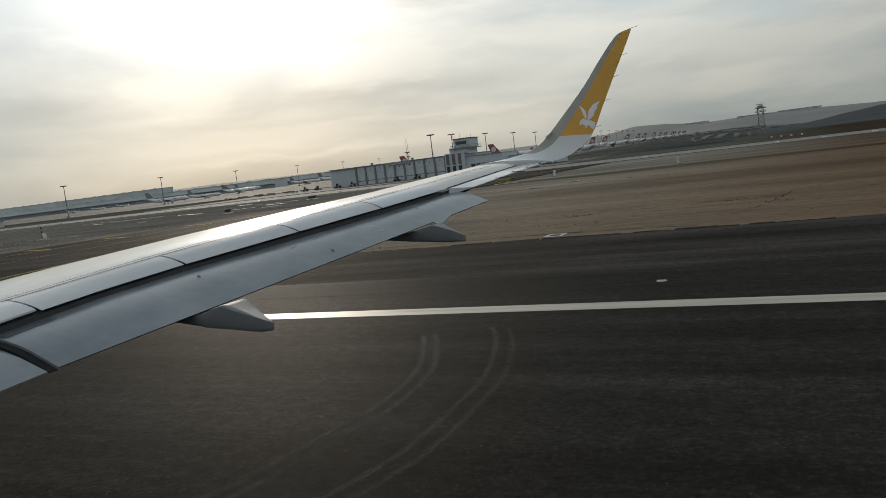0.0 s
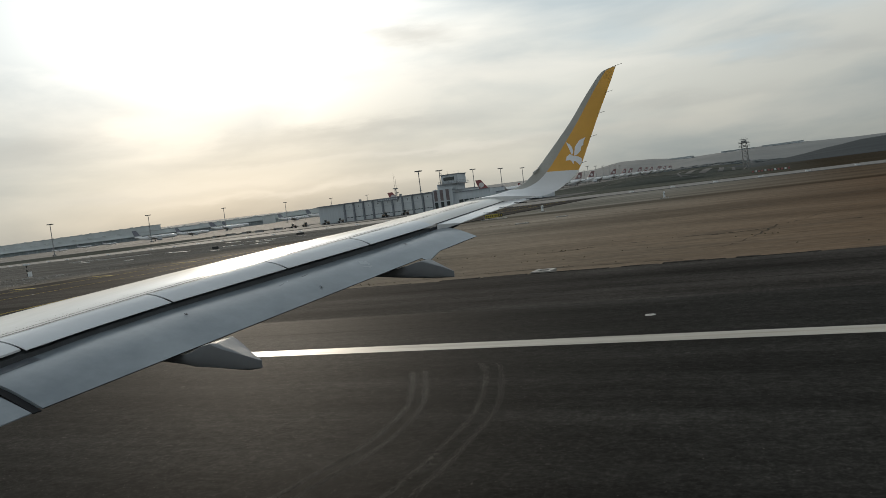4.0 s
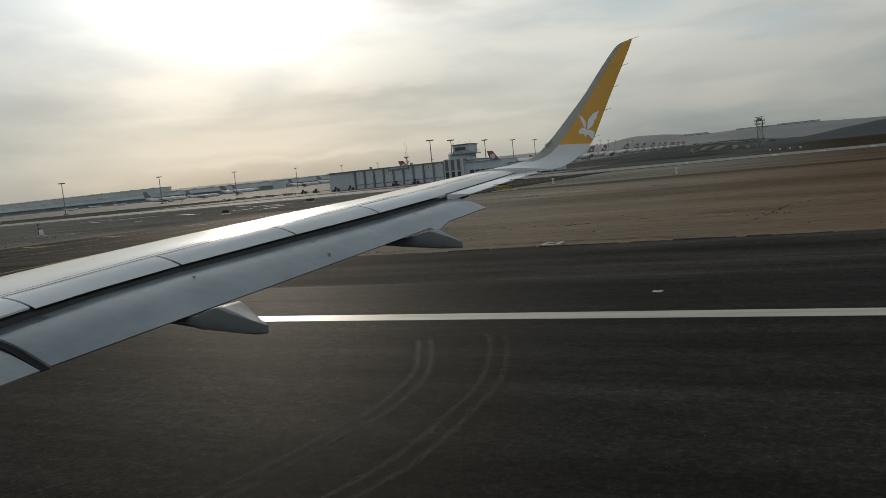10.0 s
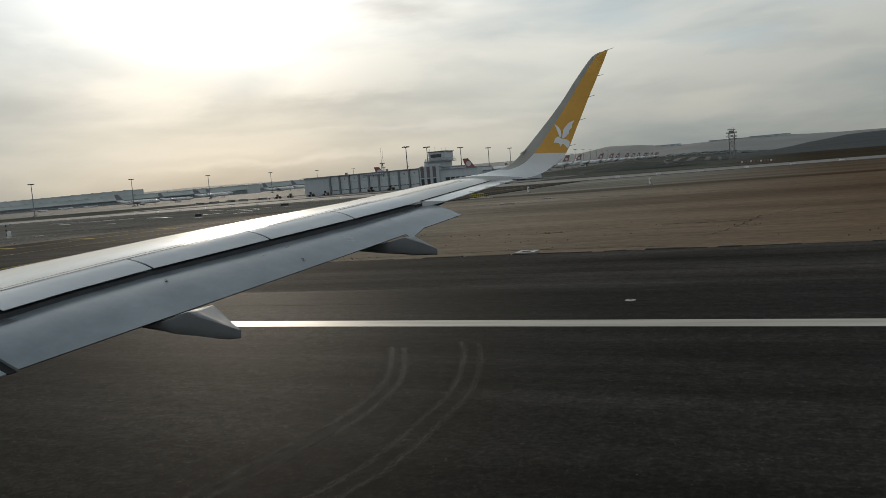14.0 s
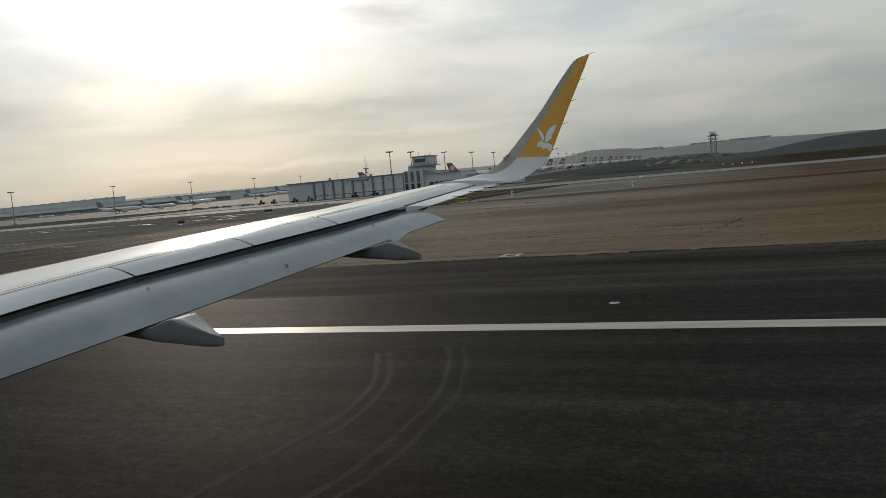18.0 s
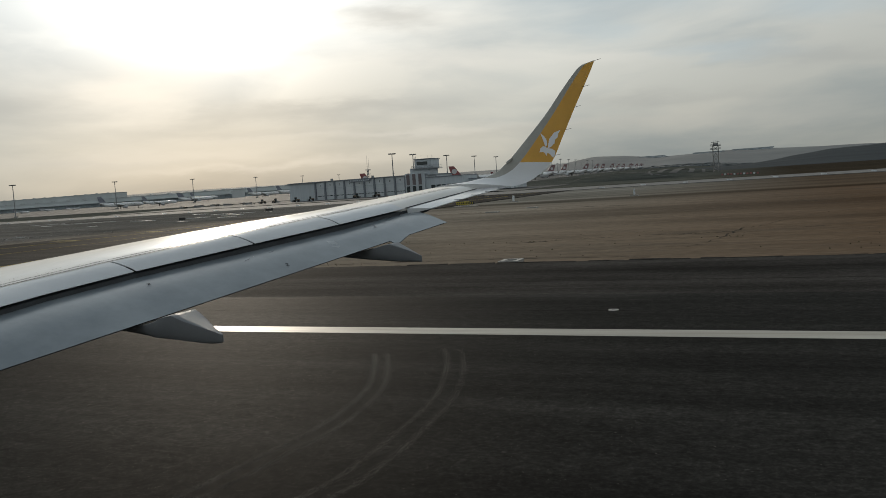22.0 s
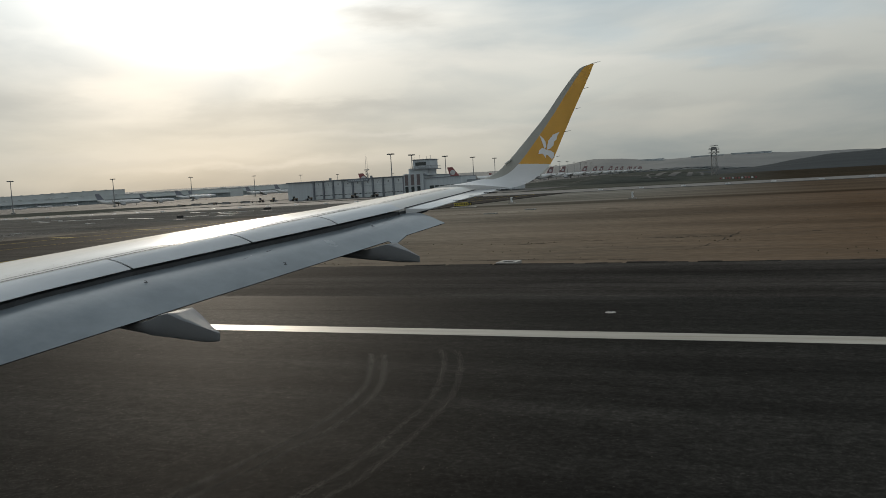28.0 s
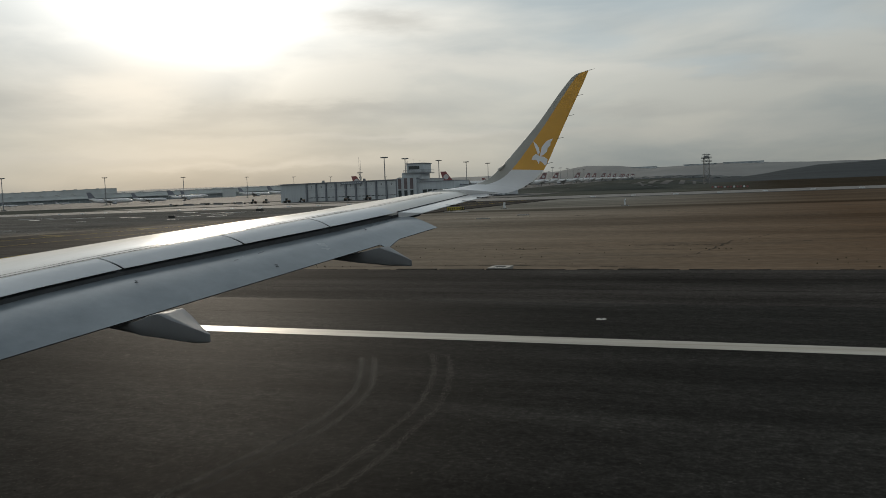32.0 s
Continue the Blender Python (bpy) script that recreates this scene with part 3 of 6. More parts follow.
sloped_sheet("apron", [(y, -2600, -150 - 0.11 * (y - 420)) for y in (420, 500, 600, 700, 850, 1000, 1250, 1500, 1840)], 0.03, M_CONCRETE, "wide pale concrete aircraft apron", "apron")

# exit taxiway ahead of the wing: throat with yellow edge curves and bars
RIGHT_CURVE = smooth_line([(-30, 21.9), (-36.5, 22.0), (-42.5, 23.4), (-47.9, 27.6), (-52.4, 32.2), (-55.9, 36.6), (-58.3, 41), (-60.5, 48.5), (-62.6, 55.7), (-66, 78), (-69, 104), (-70.5, 150), (-70.5, 248)])
LEFT_CURVE = smooth_line([(-124, 21.9), (-113.6, 22.0), (-108.4, 24.2), (-104.4, 27.7), (-98.6, 35.5), (-94.7, 45.7), (-92.4, 60.4), (-90.5, 91), (-90, 135), (-90, 248)])
EARTH_RIGHT = smooth_line([(-34, EDGE), (-43.7, EDGE + 1.0), (-46.8, 45.7), (-49.7, 52.6), (-53.7, 69.2), (-56.7, 85), (-60, 119.5), (-60.5, 162), (-60.5, 252)])
EARTH_LEFT = smooth_line([(-118, EDGE), (-110.6, EDGE + 0.6), (-107.7, 42.5), (-104, 55.8), (-101.2, 80.6), (-100.4, 116), (-100.4, 180), (-100.4, 252)])
exit_taxiway = part("exit_taxiway", Shape().slab(EARTH_RIGHT + list(reversed(EARTH_LEFT)), -0.3, 0.001), M_SHOULDER)
tagged(exit_taxiway, "asphalt exit taxiway flaring from the runway", "taxiway", kind="structure")
for line, side in ((RIGHT_CURVE, 1), (LEFT_CURVE, -1)):
    curves = ribbon(Shape(), line, 0.17, 0.008)
    left, right = strip(line, 0.72)
    ribbon(curves, [(p.x, p.y) for p in (right if side > 0 else left)], 0.17, 0.008)
    tagged(part("taxiway_edge_line", curves, M_YELLOW_LINE), "double yellow line curving along the exit taxiway", "road marking", kind="structure")
for a, b, w in (((-39.4, 22.5), (-36.7, 28.5), 0.95), ((-48.6, 27.8), (-44.2, 33.4), 0.95), ((-55.8, 36.5), (-49.4, 40.5), 0.9), ((-60.6, 49.3), (-53.5, 50.7), 0.9), ((-63.7, 64.1), (-56.7, 64.7), 0.9),
                ((-65.4, 75.3), (-59.2, 77), 0.9), ((-67.8, 91), (-61.3, 92), 0.9), ((-69, 106.5), (-63, 107.7), 0.9), ((-69.8, 122), (-64, 123), 0.9),
                ((-112.8, 22.3), (-115.1, 28.4), 0.95), ((-104.4, 27.8), (-109.4, 32.9), 0.95), ((-98.6, 36), (-104.7, 39.2), 0.9), ((-94.9, 47.6), (-101.7, 48.4), 0.9), ((-93.1, 59.8), (-99.8, 61), 0.9),
                ((-91.9, 70.8), (-98.5, 72.5), 0.9), ((-91.2, 83.1), (-97.9, 85), 0.9), ((-90.6, 100), (-97, 101), 0.9)):
    bar = part("taxiway_bar", ribbon(Shape(), [a, b], w, 0.007), M_YELLOW_LINE)
    tagged(bar, "yellow painted bar on the taxiway shoulder", "road marking", "taxiway shoulder bars", "structure")
for pts in ([(-76.5, 4), (-76.8, 12), (-77, 20.4), (-78, 46.7), (-80.5, 142), (-80.5, 276)],
            [(-78, 46.7), (-76.7, 38.1), (-75.2, 33.5), (-72.4, 26.8), (-69.5, 21.6), (-65.7, 16.8), (-60, 11.5), (-50, 6.5), (-36, 3.6)],
            [(-78, 46.7), (-78.9, 36.3), (-81.3, 28.6), (-84.3, 21.9), (-88.7, 14.5), (-94.5, 9.0), (-106, 4.6), (-120, 3.0)]):
    tagged(part("taxiway_lead_line", ribbon(Shape(), smooth_line(pts), 0.22, 0.0095), M_YELLOW_LINE), "thin yellow centre line leading off the runway", "road marking", "taxiway centre lines", "structure")


def inset_light(x, y):
    """A flush runway light: steel ring with a small lens slot."""
    g = empty("inset_light", (x, y, 0), "flush grey steel light set in the paving", "inset light", "inset runway lights")
    part("ring", Shape().rod((0, 0, -0.02), (0, 0, 0.012), 0.2, 0.16, 18), M_CONCRETE_PAD, g)
    part("lens", Shape().box((0.0, 0.05, 0.013), (0.1, 0.05, 0.012)), M_GLASS_DARK, g)
    return g


light0 = inset_light(-4.8, 25.0)
for x, y in ((-75.0, 9.6), (-77.7, 25.5), (-78.7, 60.0), (-67.6, 18.5), (-71.6, 25.4), (-75.9, 34.5), (-86.6, 17.4), (-91.5, 11.2), (-80.2, 31.0), (-82.5, 25.0), (-34.8, 25.0), (25.2, 25.0)):
    copy_thing(light0, Matrix.Translation((x + 0.35, y, 0)))

# worn arcs left by turning tyres: many small scuffs of pale stone
rng = random.Random(21)
ARC_A = [(-13.5, 25.0), (-11.6, 21.0), (-10.0, 18.5), (-9.2, 17.0), (-8.4, 15.2), (-8.0, 13.5), (-7.9, 12.0), (-8.0, 10.8), (-8.1, 9.7), (-8.3, 8.4), (-8.8, 6.6), (-9.8, 4.6)]
ARC_B = [(-11.6, 25.0), (-9.4, 21.0), (-7.9, 18.5), (-7.1, 16.5), (-6.5, 14.4), (-6.3, 12.5), (-6.2, 10.9), (-6.3, 9.5), (-6.7, 8.0), (-7.6, 6.0)]
for pts, off, dense in ((ARC_A, 0.0, 15000), (ARC_A, 0.36, 12000), (ARC_B, 0.0, 6500), (ARC_B, 0.42, 4000)):
    line = smooth_line([(x + off, y) for x, y in pts], 20)
    scuffs = Shape()
    for _ in range(dense):
        i = min(len(line) - 2, int(len(line) * rng.uniform(0.2, 0.99)))
        (x0, y0), (x1, y1) = line[i], line[i + 1]
        d = Vector((x1 - x0, y1 - y0, 0)).normalized()
        n = Vector((-d.y, d.x, 0))
        c = Vector((x0, y0, 0.003)) + n * rng.gauss(0, 0.05) + d * rng.uniform(-0.15, 0.15)
        ln, wd = rng.uniform(0.004, 0.022), rng.uniform(0.0015, 0.005)
        scuffs.add([c - d * ln, c - d * ln * 0.2 + n * wd, c + d * ln + n * wd * 0.3, c + d * ln * 0.3 - n * wd], [(0, 1, 2, 3)])
    ob = part("tyre_track", scuffs, M_TYRE_MARK)
    tagged(ob, "pale scuffed tyre track curving over the asphalt", "tyre track", "tyre tracks on the runway", "structure")
# pale flecks: loose chips plus painted glints of sun on the grain
chips, crumbs = Shape(), Shape()
for k in range(26000):
    c = Vector((rng.gauss(-10.5, 4.2), 5.0 + 14 * rng.random() ** 1.5, 0.0025))
    s = rng.uniform(0.003, 0.011) * (1.8 if rng.random() < 0.15 else 1.0)
    a = rng.uniform(0, 3)
    u, v = Vector((math.cos(a), math.sin(a), 0)) * s, Vector((-math.sin(a), math.cos(a), 0)) * s * 0.6
    if k % 4:
        chips.add([c - u, c - v, c + u * 0.8, c + v], [(0, 1, 2, 3)])
    else:
        crumbs.add([c - u, c - v, c + u * 0.8, c + v, c + Vector((0, 0, s * 0.45))], [(0, 1, 4), (1, 2, 4), (2, 3, 4), (3, 0, 4)])
tagged(part("stone_chips_and_glints", chips, M_CHIP), "scattered pale stone chips and painted sun glints in the asphalt", "asphalt chips", kind="stuff")
tagged(part("asphalt_crumbs", crumbs, M_ASPHALT), "small dark crumbs of broken asphalt", "asphalt crumbs", kind="stuff")

# an earlier exit, passed before, with its own bars and lines
for a, b in (((197, 44.7), (195, 51.7)), ((205, 58.4), (209.1, 49.9)), ((216.9, 65.8), (220.9, 57.1)), ((145.5, 28.3), (148.1, 22.9))):
    tagged(part("taxiway_bar", ribbon(Shape(), [a, b], 0.5, 0.006), M_YELLOW_LINE), "yellow painted bar on the taxiway shoulder", "road marking", "taxiway shoulder bars", "structure")
for pts in ([(192.7, 42.6), (206, 49), (220.8, 56.2), (240, 66)], [(196.4, 29.4), (209.5, 35.5), (218.9, 39.8), (240, 50)]):
    tagged(part("taxiway_edge_line", ribbon(Shape(), smooth_line(pts), 0.2, 0.0085), M_YELLOW_LINE), "yellow line along the rear exit taxiway", "road marking", kind="structure")
tagged(part("rear_exit_taxiway", Shape().slab([(150, EDGE), (240, EDGE), (330, 110), (300, 252), (262, 252), (235, 80)], -0.3, 0.001), M_SHOULDER), "asphalt exit taxiway behind the airliner", "taxiway", kind="structure")


def snow_patch(x0, x1, y0, depth, seed):
    r = random.Random(seed)
    n = 34
    outer, inner = [], []
    for i in range(n + 1):
        t = i / n
        w = depth * math.sin(math.pi * t) ** 0.6
        x = x0 + (x1 - x0) * t
        outer.append((x, y0 + w * r.uniform(0.15, 0.65), 0.01))
        inner.append((x, y0 - w * r.uniform(0.1, 0.65), 0.01))
    rows = [[(p[0], p[1], -0.05) for p in inner], [(p[0], p[1] + 0.03, 0.02) for p in inner],
            [((a[0] + b[0]) / 2, (a[1] + b[1]) / 2, 0.05) for a, b in zip(inner, outer)],
            [(p[0], p[1] - 0.03, 0.02) for p in outer], [(p[0], p[1], -0.05) for p in outer]]
    ob = part("snow_patch", Shape().loft(rows, caps=False, closed=False), M_SNOW, smooth=True)
    tagged(ob, "thin patch of dirty old snow along the asphalt edge", "snow", "snow patches", "stuff")


for k, (a, b, y, d) in enumerate(((-131, -119, 42.0, 1.6), (-150, -141, 41.0, 0.9), (-172, -160, 40.8, 0.8),
                                  (-228, -204, 39.2, 2.2), (-138, -127, 47.8, 1.2), (-196, -181, 41.4, 0.8), (-118, -112, 44.6, 0.9))):
    snow_patch(a, b, y, d, k)


def field_bits(name, mat, label, count, box, size, flat, seed):
    """Low uneven lumps or crusts strewn over the field, drawn out along the runway."""
    r = random.Random(seed)
    s = Shape()
    x0, x1, y0, y1 = box
    k = 0
    while k < count:
        cx, cy = r.uniform(x0, x1), r.uniform(y0, y1)
        if -106 < cx < -44 - (cy - 40) * 0.17:
            continue
        for _ in range(r.randint(1, 7)):
            x, y = cx + r.gauss(0, 2.2), cy + r.gauss(0, 0.35)
            if y < y0 or y > y1:
                continue
            a, b, h = r.uniform(*size), r.uniform(*size) * flat, r.uniform(0.01, 0.05)
            ring = [(x + a * math.cos(q) * r.uniform(0.6, 1.2), y + b * math.sin(q) * r.uniform(0.6, 1.2), -0.12) for q in np.linspace(0, math.tau, 6, endpoint=False)]
            mid = [(x + (p[0] - x) * 0.45, y + (p[1] - y) * 0.45, -0.085 + h * r.uniform(0.3, 1.0)) for p in ring]
            s.loft([ring, mid], caps=False).add(mid, [(0, 1, 2, 3, 4, 5)])
            k += 1
    tagged(part(name, s, mat), label, "field litter", kind="stuff")


field_bits("snow_crusts", M_SNOW, "scattered thin crusts of dirty old snow on the dark mud", 2600, (-230, -106, 42, 112), (0.08, 0.5), 0.25, 31)
field_bits("mud_clods", M_CLOD, "dark clods of wet mud between old snow", 1200, (-220, -106, 42, 112), (0.05, 0.3), 0.4, 34)
field_bits("straw_tufts", M_STRAW, "flattened streaks of dead straw on the verge", 300, (-48, 30, 41, 60), (0.03, 0.1), 0.3, 33)


def snow_streak(x0, y0, x1, y1, width, seed):
    """A long thin drift of snow lying in a rut, with ragged edges."""
    r = random.Random(seed)
    z = -0.02 if min(y0, y1) > 148 else 0.04
    d = Vector((x1 - x0, y1 - y0, 0))
    n = Vector((-d.y, d.x, 0)).normalized()
    rows = [[], [], []]
    for k in range(25):
        t = k / 24
        w = width * math.sin(math.pi * t) ** 0.5 * r.uniform(0.3, 1.0) + 0.02
        c = Vector((x0, y0, z)) + d * t + n * r.gauss(0, width * 0.1)
        for row, p in zip(rows, (c - n * w - Vector((0, 0, 0.1)), c, c + n * w - Vector((0, 0, 0.1)))):
            row.append(tuple(p))
    flat = [[(x, y, z) for x, y, _ in rows[0]], rows[1], [(x, y, z) for x, y, _ in rows[2]]]
    ob = part("snow_streak", Shape().loft([rows[0], *flat, rows[2]], caps=False, closed=False), M_CLEAN_SNOW)
    tagged(ob, "long thin streak of old snow in the muddy field", "snow", "snow streaks in the field", "stuff")


for k, (a, b, c, d, w) in enumerate(((-214, 182.1, -204.6, 178, 1.2), (-214, 189.5, -193, 192.4, 1.1), (-163, 152.7, -158.5, 151.6, 0.6), (-177.5, 182.4, -157.4, 171.2, 0.8), (-149.5, 174.2, -144, 178, 1.0),
                                     (-191, 226, -181, 222.3, 1.1), (-132.5, 166, -128.5, 169, 1.0), (-129.6, 104.7, -127.8, 105, 0.25), (-150, 190, -139, 186, 0.8), (-240, 200, -226, 202, 1.0), (-166, 205, -150, 207, 0.8))):
    snow_streak(a, b, c, d, w * 0.6, k)


def rut(points, width, seed):
    """A ragged wheel rut, broken here and there, as a dark strip laid over the earth."""
    r = random.Random(seed)
    line = smooth_line(points, 60)
    s = Shape()
    k, drift = 0, 0.0
    while k < len(line) - 3:
        n = r.randint(12, 70)
        rows = [[], []]
        for x, y in line[k:k + n + 1]:
            w = width * r.uniform(0.2, 1.0)
            drift = 0.9 * drift + r.gauss(0, 0.04)
            for row, side in zip(rows, (-1, 1)):
                px, py = x + drift + side * w * 0.6, y + drift + side * w
                row.append((px, py, ground_z(px, py) + 0.014))
        s.loft(rows, caps=False, closed=False)
        k += n + r.randint(0, 12)
    tagged(part("rut", s, M_RUT), "dark wheel rut running across the dry field", "rut", "ruts in the field", "structure")


rut([(-8, 46), (-4.3, 47.6), (-1.7, 59.3), (1.8, 68.8), (5.2, 75.1), (14, 84)], 0.2, 3)
rut([(-30, 51), (-17.5, 53.6), (-13.6, 54.6), (-9.4, 55.2), (-4.2, 55.5), (3, 58)], 0.14, 4)
rut([(-40, 43), (-26, 42.2), (-12, 42.6), (-6, 41.8)], 0.12, 5)
rut([(-62, 118), (-45, 112), (-30, 113), (-18, 110)], 0.4, 6)
rut([(-16, 120), (0, 126), (20, 128)], 0.5, 7)


# ---- the airliner ----
def wing_z(y):
    """Height of the wing's rear edge, slightly bowed along the span."""
    return 4.07 - 0.083 * (14.85 - y) + float(np.interp(y, [5, 7.3, 9, 10.5, 12.3, 15], [0, 0.018, 0.032, 0.024, 0.003, 0]))


def lead_x(y):
    return -6.45 - 0.53 * (15.1 - y)


def rear_x(y):
    """Rear edge of the fixed upper skin, where the spoilers end."""
    return float(np.interp(y, [0.0, 5.39, 6.2, 7.29, 8.95, 10.55, 12.24, 15.1], [-7.42, -7.38, -7.32, -7.1, -6.56, -6.135, -5.855, -5.5]))


def hinge_x(y):
    """Front edge of the spoilers."""
    return rear_x(y) - float(np.interp(y, [0.0, 5.0, 6.0, 7.29, 12.24, 15.1], [0.95, 0.55, 0.43, 0.39, 0.37, 0.3]))


def nose_drop(y):
    """How far the leading edge lies below the rear edge."""
    return float(np.interp(y, [4, 8, 11.5, 13.5, 15], [0.4, 0.26, 0.12, 0.02, -0.055]))


def upper_z(x, y):
    """Upper skin of the wing: steep over the spoilers, long and flat ahead of them."""
    c = rear_x(y) - lead_x(y)
    u = min(max(rear_x(y) - x, 0.0), c)
    crest = float(np.interp(y, [0, 5, 7.3, 9, 10.5, 12.3, 13.5, 14.6, 15.1], [0.1, 0.135, 0.155, 0.15, 0.145, 0.12, 0.115, 0.1, 0.09]))
    uc = min(max(c / 3.5, 0.6), 1.0)
    if u < uc:
        h = crest * (1 - (1 - u / uc) ** 3.2)
    else:
        q = (u - uc) / (c - uc)
        h = crest - (crest + nose_drop(y)) * (1 - math.sqrt(max(0.0, 1 - q ** 2.0)))
    return wing_z(y) + h


def lower_z(x, y):
    c = rear_x(y) - lead_x(y)
    v = min(max((x - lead_x(y)) / c, 0.0), 1.0)
    return wing_z(y) - 0.001 - nose_drop(y) * (1 - v) ** 2 - c * (0.075 * math.sqrt(v) * (1 - v) ** 0.6 + 0.02 * v)


airliner = empty("airliner", (0, -1.75, 0), "white narrow-body airliner with yellow winglet, flaps down, on the runway", "airliner")
# small nose-up and roll attitude of the airliner about the cabin window
EYE = Matrix.Translation((0, 0, 4.3))
airliner.matrix_world = EYE @ Matrix.Rotation(0.00643, 4, Vector((math.cos(radians(22.5)), math.sin(radians(22.5)), 0))) @ EYE.inverted() @ Matrix.Translation((0, -1.75, 0))


def on_plane(name, shape, mat, label="", parent=None, smooth=True):
    shape.v = [(x, y + 1.75, z) for x, y, z in shape.v] if parent is None else shape.v
    ob = part(name, shape, mat, parent or airliner, label, smooth)
    return ob


def make_wing():
    ys = [0.15, 1.5, 3.0, 4.6, 5.4, 6.2, 7.3, 8.2, 9.0, 9.8, 10.6, 11.4, 12.3, 13.2, 14.1, 14.8, 15.1]
    n = 30
    rings = []
    for y in ys:
        end = hinge_x(y) if y < 12.29 else rear_x(y)
        us = [lead_x(y) + (end - lead_x(y)) * (k / n) ** 1.5 for k in range(n + 1)]
        top = [(x, y, upper_z(x, y)) for x in us]
        low = [(x, y, lower_z(x, y)) for x in reversed(us)]
        rings.append(top + low[:-1])
    on_plane("wing_skin", Shape().loft(rings), M_WING, "glossy white upper wing skin")
    # bay under the spoilers, its shade painted in as a dark colour
    cove = []
    for y in [0.15, 2.5, 4.6, 5.4, 6.2, 7.3, 8.2, 9.0, 9.8, 10.6, 11.4, 12.28]:
        a, b = hinge_x(y), rear_x(y)
        cove.append([(a + 0.004, y, upper_z(a, y) - 0.035), (b - 0.03, y, upper_z(b, y) - 0.04), (b - 0.03, y, wing_z(y) - 0.2), (a + 0.004, y, lower_z(a, y) + 0.01)])
    on_plane("wing_cove", Shape().loft(cove), M_COVE, "bay between wing and flap, shade painted dark", smooth=False)
    for y0, y1 in ((2.2, 5.0), (5.45, 7.29), (7.29, 8.95), (8.95, 10.55), (10.55, 12.26)):
        rings = []
        for k in range(9):
            y = y0 + 0.016 + (y1 - y0 - 0.032) * k / 8
            a, b = hinge_x(y) + 0.016, rear_x(y)
            us = [a + (b - a) * j / 8 for j in range(9)]
            rings.append([(x, y, upper_z(x, y) + 0.002) for x in us] + [(x, y, upper_z(x, y) - 0.004 - 0.014 * (b - x) / (b - a)) for x in reversed(us)])
        on_plane("spoiler", Shape().loft(rings), M_SPOILER)
    # fixed panel inboard of the first outer spoiler
    rings = []
    for y in (5.02, 5.2, 5.44):
        a, b = hinge_x(y) + 0.01, rear_x(y) - 0.05
        us = [a + (b - a) * j / 6 for j in range(7)]
        rings.append([(x, y, upper_z(x, y) + 0.001) for x in us] + [(x, y, upper_z(x, y) - 0.02) for x in reversed(us)])
    on_plane("shroud_panel", Shape().loft(rings), M_SPOILER)
    # seams and a walkway line on the upper skin
    for off, wid in ((0.03, 0.016), (0.11, 0.012)):
        seam = Shape()
        rings = []
        for y in np.linspace(1.0, 14.6, 40):
            x = hinge_x(y) - off
            rings.append([(x, y, upper_z(x, y) + 0.002), (x + wid, y, upper_z(x + wid, y) + 0.002)])
        on_plane("skin_seam", seam.loft(rings, closed=False), M_SEAL)
    marks = Shape()
    r = random.Random(8)
    for k in range(64):
        y = 4.4 + k * 0.045
        for off in (0.15, 0.2, 0.27):
            if r.random() < 0.55:
                x = hinge_x(y) - off
                z = upper_z(x, y) + 0.002
                marks.add([(x, y, z), (x + 0.012, y, z), (x + 0.012, y + 0.014, z), (x, y + 0.014, z)], [(0, 1, 2, 3)])
    tagged(on_plane("stencil_marks", marks, M_SEAL, "rows of tiny dark stencil marks", smooth=False), kind="stuff")


make_wing()

FLAP_Y = [4.72, 6.42, 7.61, 9.12, 10.98, 12.25]
FLAP_X = [-6.55, -6.22, -5.99, -5.71, -5.35, -5.11]
FLAP_Z = [2.832, 3.002, 3.122, 3.27, 3.456, 3.582]


def flap_section(lx, lz, tx, tz, y, thick=0.13):
    """Section of a drooped flap from its nose to its rear edge."""
    d = Vector((tx - lx, 0, tz - lz))
    c = d.length
    d.normalize()
    nrm = Vector((-d.z, 0, d.x))
    n = 14
    top, low = [], []
    for k in range(n + 1):
        s = (k / n) ** 1.5
        p = Vector((lx, y, lz)) + d * c * s
        bow = 0.65 * (0.45 * s - 0.482 * s * s if s < 0.7 else 0.0788 - 0.2627 * (s - 0.7))
        top.append(p + nrm * c * (bow + 0.012 * math.sqrt(s) * (1 - s) + 0.004))
        low.append(p - nrm * c * (thick * math.sqrt(s) * (1 - s) ** 1.2 + 0.004))
    return [tuple(p) for p in top] + [tuple(p) for p in reversed(low[1:])]


def flap_nose(y):
    return rear_x(y) - 0.3, wing_z(y) - 0.106


def flap_edge(y):
    return float(np.interp(y, FLAP_Y + [12.5], FLAP_X + [-5.063])), float(np.interp(y, FLAP_Y + [12.5], FLAP_Z + [3.607]))


